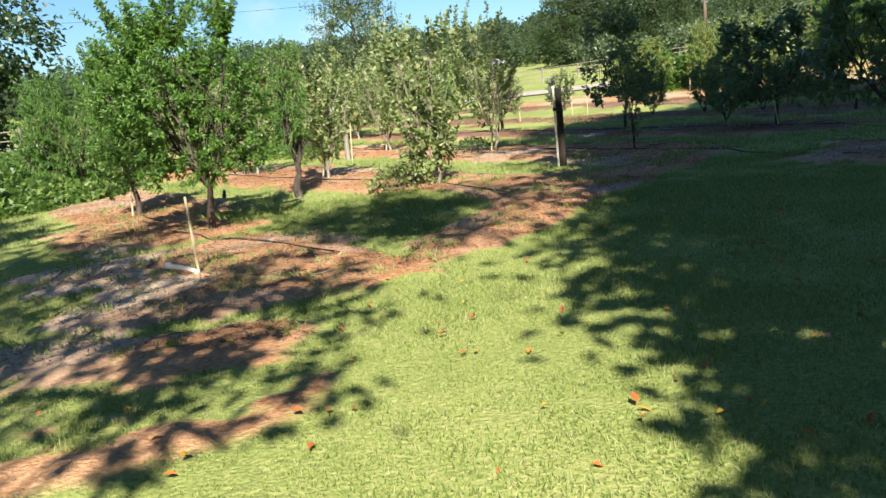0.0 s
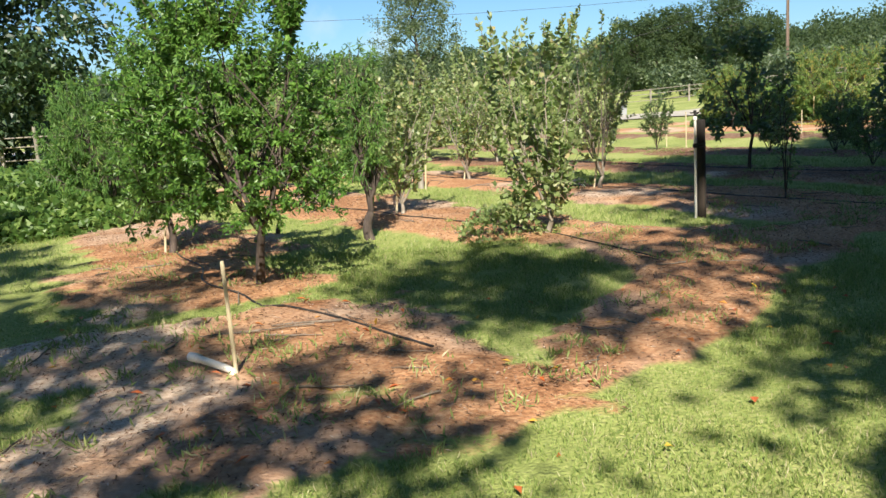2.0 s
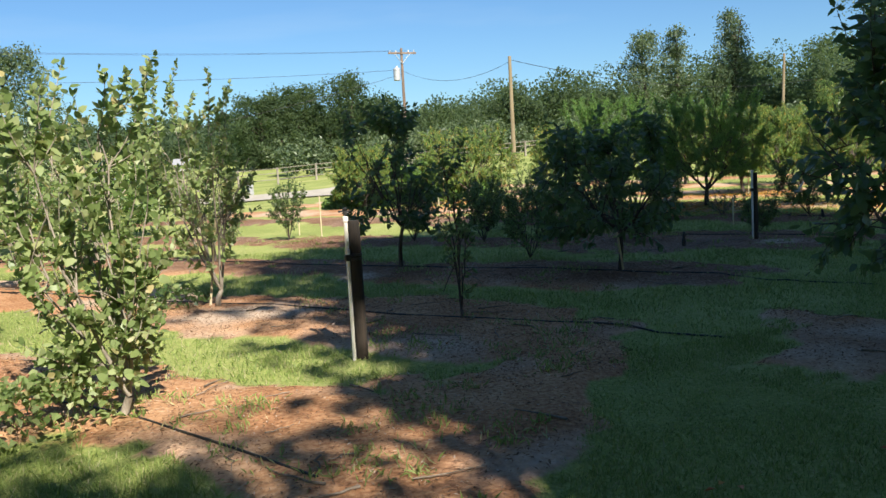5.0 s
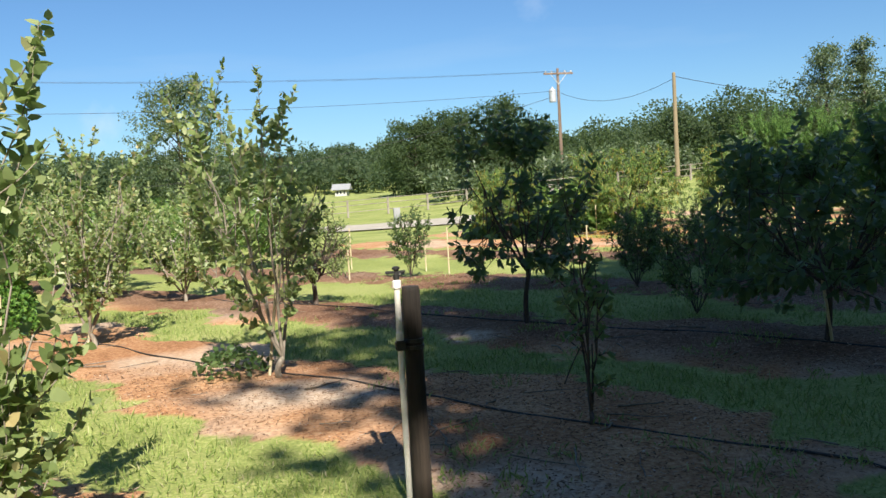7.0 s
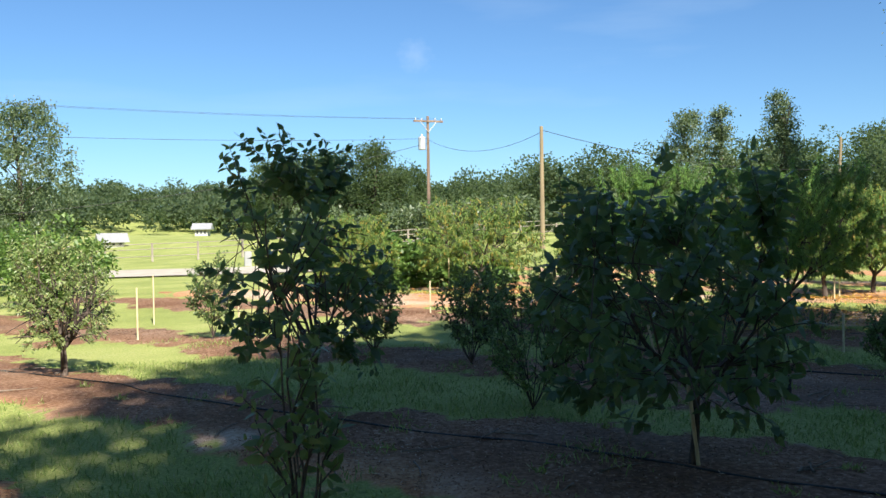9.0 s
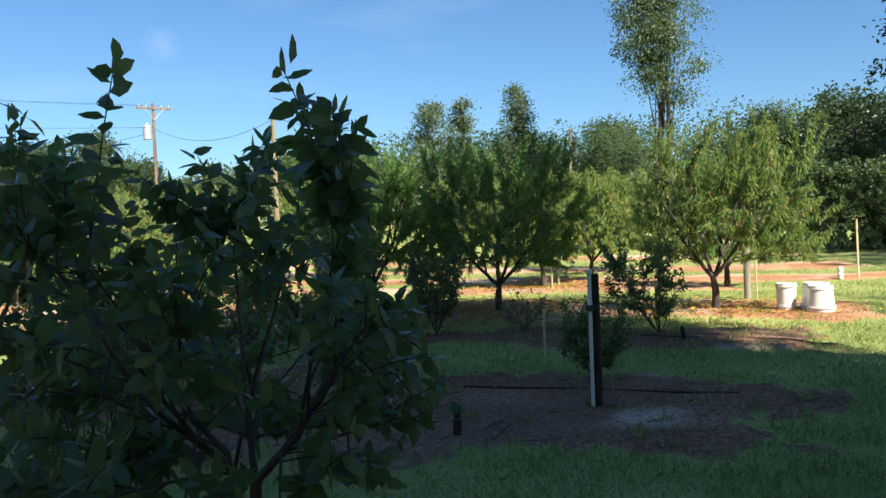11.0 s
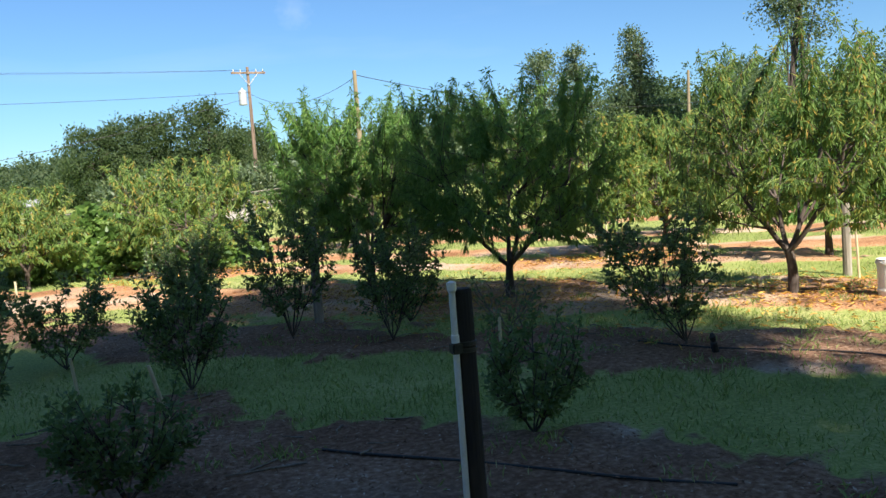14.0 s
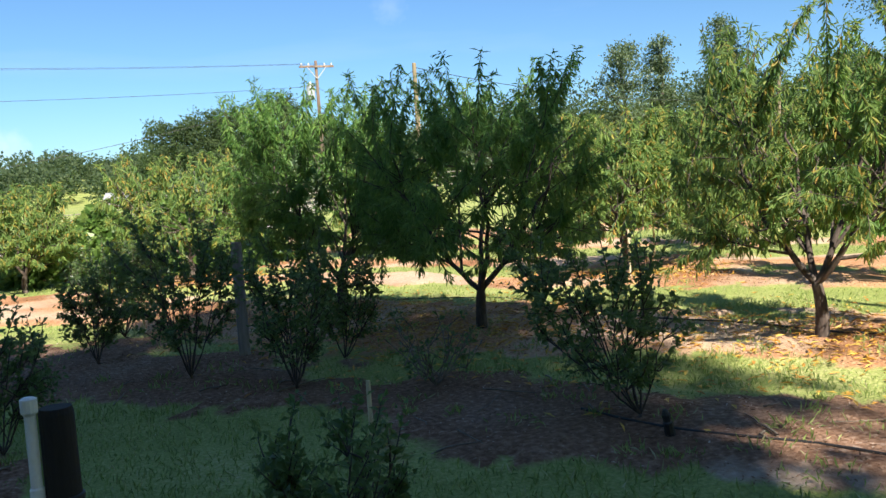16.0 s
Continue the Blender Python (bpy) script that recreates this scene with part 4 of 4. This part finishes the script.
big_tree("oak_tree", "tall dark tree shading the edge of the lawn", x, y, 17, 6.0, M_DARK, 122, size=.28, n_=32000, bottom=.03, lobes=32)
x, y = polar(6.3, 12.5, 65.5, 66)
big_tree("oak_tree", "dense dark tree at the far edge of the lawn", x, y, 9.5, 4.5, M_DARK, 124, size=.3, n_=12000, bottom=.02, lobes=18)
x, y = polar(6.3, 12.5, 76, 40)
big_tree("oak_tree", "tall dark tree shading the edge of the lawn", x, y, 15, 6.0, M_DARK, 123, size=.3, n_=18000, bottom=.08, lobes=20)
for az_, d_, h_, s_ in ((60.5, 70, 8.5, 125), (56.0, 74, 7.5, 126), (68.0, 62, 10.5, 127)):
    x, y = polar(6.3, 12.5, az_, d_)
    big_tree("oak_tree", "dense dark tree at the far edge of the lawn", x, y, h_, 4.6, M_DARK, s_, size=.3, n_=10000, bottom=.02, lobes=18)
# unseen trees behind the walk, placed to cast its shade and block sky light
SHADERS = ((5.75, -.5, 19.5, 3.1, 3, .3, 14000), (8.4, 2.5, 18.8, 3.6, 4, .2, 13000), (11.0, 1.0, 20.5, 2.3, 5, .2, 5600), (7.5, -6.5, 19, 4.0, 6, .2, 7000), (14.0, -3.0, 15, 2.3, 9, .2, 1400), (6.9, .5, 11.5, 3.0, 13, .2, 10000),
           (4.1, -2.6, 11.3, 2.35, 2, .1, 19000), (-3.6, -3.2, 11.3, 2.2, 7, .6, 1300), (-7.7, -4.0, 14.5, 3.2, 8, .45, 7000), (17.3, -3.0, 19, 2.4, 10, .3, 1300), (20.5, 6.0, 12, 1.6, 12, .5, 500),
           (12.4, .5, 21.6, 1.9, 14, .82, 6000), (5.9, 1.0, 12.6, 2.5, 15, .62, 12000), (8.6, 4.6, 13.6, 3.8, 16, .62, 16000), (9.6, 7.0, 12.5, 2.1, 17, .62, 9000), (7.6, -1.6, 11.0, 3.0, 18, .45, 12000), (4.7, -3.8, 12.4, 1.4, 19, .38, 8000), (3.4, .1, 11.2, 1.35, 22, .62, 3800), (18.6, 4.0, 12.6, 1.8, 20, .8, 900), (29.0, 8.0, 15, 4.0, 21, .7, 2500))
for x, y, h, r, s, low_, k in SHADERS:
    big_tree("unseen_shade_tree", "unseen tree placed to shade the orchard edge", x, y, h, r, M_OAK, 130 + s, size=.2 if k < 5001 else .24 if h < 12 else .38, n_=k * 3 if k < 5001 else k * 2 if h < 12 else k, bottom=low_, lobes=22 if k > 5000 else 12, trunk_r=.14)
# unseen too: crowns set off from their trunks to drop dappled shade on the lawn
big_tree("unseen_shade_tree", "unseen leaning tree placed to dapple the lawn with shade", -2.2, -1.7, 10.4, 1.55, M_OAK, 141, size=.16, n_=3300, bottom=.97, lobes=12, trunk_r=.05, off=(2.1, 0))
big_tree("unseen_shade_tree", "unseen leaning young tree placed to shade the lawn edge", -4.0, -1.5, 8.2, 1.05, M_OAK, 142, size=.17, n_=1400, bottom=.6, lobes=11, trunk_r=.03, off=(2.6, 0))


def wood(name, label, n_trees, az0, az1, d0, d1, h0, h1, per, size, mat, seed):
    rng = np.random.default_rng(seed)
    P, D = [], []
    for k in range(n_trees):
        az, d = rng.uniform(az0, az1), rng.uniform(d0, d1)
        x, y = polar(4, 10, az, d)
        h = rng.uniform(h0, h1)
        r = h * rng.uniform(.3, .5)
        nc = 14
        v = rng.normal(size=(nc, 3))
        v /= np.linalg.norm(v, axis=1, keepdims=True)
        c = np.array((x, y, gz(x, y) + h * .52))
        lob = c + v * np.array((r, r, h * .36)) * .75
        w = rng.normal(size=(per, 3))
        w /= np.linalg.norm(w, axis=1, keepdims=True)
        P.append(lob[rng.integers(0, nc, per)] + w * r * .42 * rng.uniform(.6, 1.05, (per, 1)))
        D.append(w * .6 + rng.normal(size=(per, 3)) * .6)
    P, D = np.concatenate(P), np.concatenate(D)
    S = size * rng.uniform(.6, 1.3, len(P))
    tagged(new(name, leaves(name, P, D, S, S * .7, mat, rng, flat=.75)), label, "forest", kind="stuff")


wood("forest", "distant wooded hillside of mixed green trees", 820, -62, 30, 195, 300, 6, 11, 230, .95, M_FARHAZE, 9)
wood("forest", "dense line of mixed trees behind the orchard", 190, 20, 120, 84, 108, 6, 9.5, 1000, .34, M_FARHAZE, 10)
wood("forest", "wooded slope rising behind the orchard", 170, 22, 125, 115, 165, 8, 12, 640, .5, M_FARHAZE, 11)
wood("thicket", "low yellow-green scrub along the field edge", 150, 8, 62, 56, 76, 1.5, 3.2, 420, .3, M_GREY, 12)
# unseen ring of woods, added to cut sky light in the shaded parts
wood("forest", "unseen tall woods at the back of the walker, added to block sky light", 64, 105, 262, 42, 56, 19, 24, 900, .85, M_OAK, 14)
wood("thicket", "dense green bushes at the far end of the rows", 62, -38, -6, 17, 31, 1.4, 2.3, 700, .12, M_VINE, 13)




# grass, chips and fallen leaves
def grass(n_, box, size, seed, keep=.35):
    rng = np.random.default_rng(seed)
    x, y = rng.uniform(box[0], box[1], n_), rng.uniform(box[2], box[3], n_)
    m_ = bed_mask(x, y) + (vnoise(x * 2, y * 2, 11) - .5) * .6 + (vnoise(x * 8, y * 8, 13) - .5) * .5
    ok = m_ < keep
    x, y = x[ok], y[ok]
    P = np.stack([x, y, ground_z(x, y) - .005], 1)
    D = rng.normal(size=P.shape) * .5 + np.array((0, 0, 1.0))
    k = len(P)
    hgt = size * (.5 + vnoise(x * 1.7, y * 1.7, 12)) * rng.uniform(.5, 1.3, k)
    tagged(new("grass", leaves("grass", P, D, hgt, np.full(k, .007) * (size / .05), M_GRASS, rng, fold=.3, flat=0)), "short green lawn grass", "grass", kind="stuff")


grass(330000, (-4.5, 6, 1.5, 11.5), .036, 21)
grass(50000, (1, 14, 9, 16), .045, 24)
grass(125000, (-9, 17, 10, 22), .06, 22)
grass(70000, (8, 26, 13, 34), .062, 23)


def chips(n_, box, seed):
    rng = np.random.default_rng(seed)
    x, y = rng.uniform(box[0], box[1], n_), rng.uniform(box[2], box[3], n_)
    ok = bed_mask(x, y) > .5
    x, y = x[ok], y[ok]
    P = np.stack([x, y, ground_z(x, y) + .008], 1)
    D = rng.normal(size=P.shape) * np.array((1, 1, .25))
    k = len(P)
    tagged(new("wood_chips", leaves("wood_chips", P, D, rng.uniform(.014, .045, k), rng.uniform(.005, .014, k), M_CHIP, rng, fold=.1, flat=.9)), "scattered brown bark chips", "mulch", kind="stuff")


chips(90000, (-6, 6, 5, 17), 31)
chips(110000, (2, 18, 11, 26), 32)


def weeds(n_, box, seed):
    """Small tufts of grass and broad-leaved weeds that come up through the mulch."""
    rng = np.random.default_rng(seed)
    cx, cy = rng.uniform(box[0], box[1], n_), rng.uniform(box[2], box[3], n_)
    ok = bed_mask(cx, cy) > .55
    cx, cy = cx[ok], cy[ok]
    per = 26
    r = rng.uniform(.03, .13, (len(cx), 1))
    x = (cx[:, None] + rng.normal(size=(len(cx), per)) * r).ravel()
    y = (cy[:, None] + rng.normal(size=(len(cx), per)) * r).ravel()
    P = np.stack([x, y, ground_z(x, y)], 1)
    D = rng.normal(size=P.shape) * .6 + np.array((0, 0, .9))
    k = len(P)
    tagged(new("weeds", leaves("weeds", P, D, rng.uniform(.03, .085, k), rng.uniform(.006, .014, k), M_GRASS, rng, fold=.3, flat=.1)), "small green weed tufts growing through the mulch", "weeds", kind="stuff")


weeds(420, (-5, 4, 5, 13), 61)
weeds(500, (2, 17, 12, 24), 62)


def twigs(n_, seed):
    rng = np.random.default_rng(seed)
    lines = []
    while len(lines) < n_:
        x, y = rng.uniform(-5, 15), rng.uniform(5, 22)
        if bed_mask(np.array([x]), np.array([y]))[0] < .5:
            continue
        a, ln = rng.uniform(0, 6.3), rng.uniform(.12, .5)
        t = np.linspace(-.5, .5, 5)
        px = x + math.cos(a) * ln * t + rng.normal(size=5) * .012
        py = y + math.sin(a) * ln * t + rng.normal(size=5) * .012
        lines.append((np.stack([px, py, ground_z(px, py) + .014], 1), np.linspace(.007, .003, 5) * rng.uniform(.6, 1.4)))
    tagged(new("twigs", tubes("twigs", lines, M_STICK, 5)), "scattered dry grey twigs on the mulch", "twigs", kind="stuff")


twigs(260, 51)


def litter(n_, seed):
    """Yellow leaves dropped under the peach trees."""
    rng = np.random.default_rng(seed)
    px, py = np.array([(15.25, 19.9), (13.15, 22.35), (12.2, 24.6), (16.9, 25.5), (10.9, 31.2)])[rng.integers(0, 5, n_)].T
    x, y = px + rng.normal(size=n_) * 1.0, py + rng.normal(size=n_) * .9
    P = np.stack([x, y, ground_z(x, y) + .02], 1)
    D = rng.normal(size=P.shape) * np.array((1, 1, .2))
    tagged(new("fallen_leaves", leaves("fallen_leaves", P, D, rng.uniform(.06, .12, n_), rng.uniform(.02, .035, n_), M_LITTER, rng, fold=.15, flat=.9)), "yellow and orange fallen peach leaves on the mulch", "leaves", kind="stuff")


litter(5200, 43)


def fallen(n_, seed):
    rng = np.random.default_rng(seed)
    x, y = rng.uniform(-4, 4, n_), rng.uniform(2, 9, n_)
    P = np.stack([x, y, ground_z(x, y) + .03], 1)
    D = rng.normal(size=P.shape) * np.array((1, 1, .3))
    tagged(new("fallen_leaves", leaves("fallen_leaves", P, D, rng.uniform(.04, .08, n_), rng.uniform(.025, .045, n_), M_FALLEN, rng, fold=.2, flat=.9)), "scattered orange fallen leaves on the lawn", "leaves", kind="stuff")


fallen(240, 41)
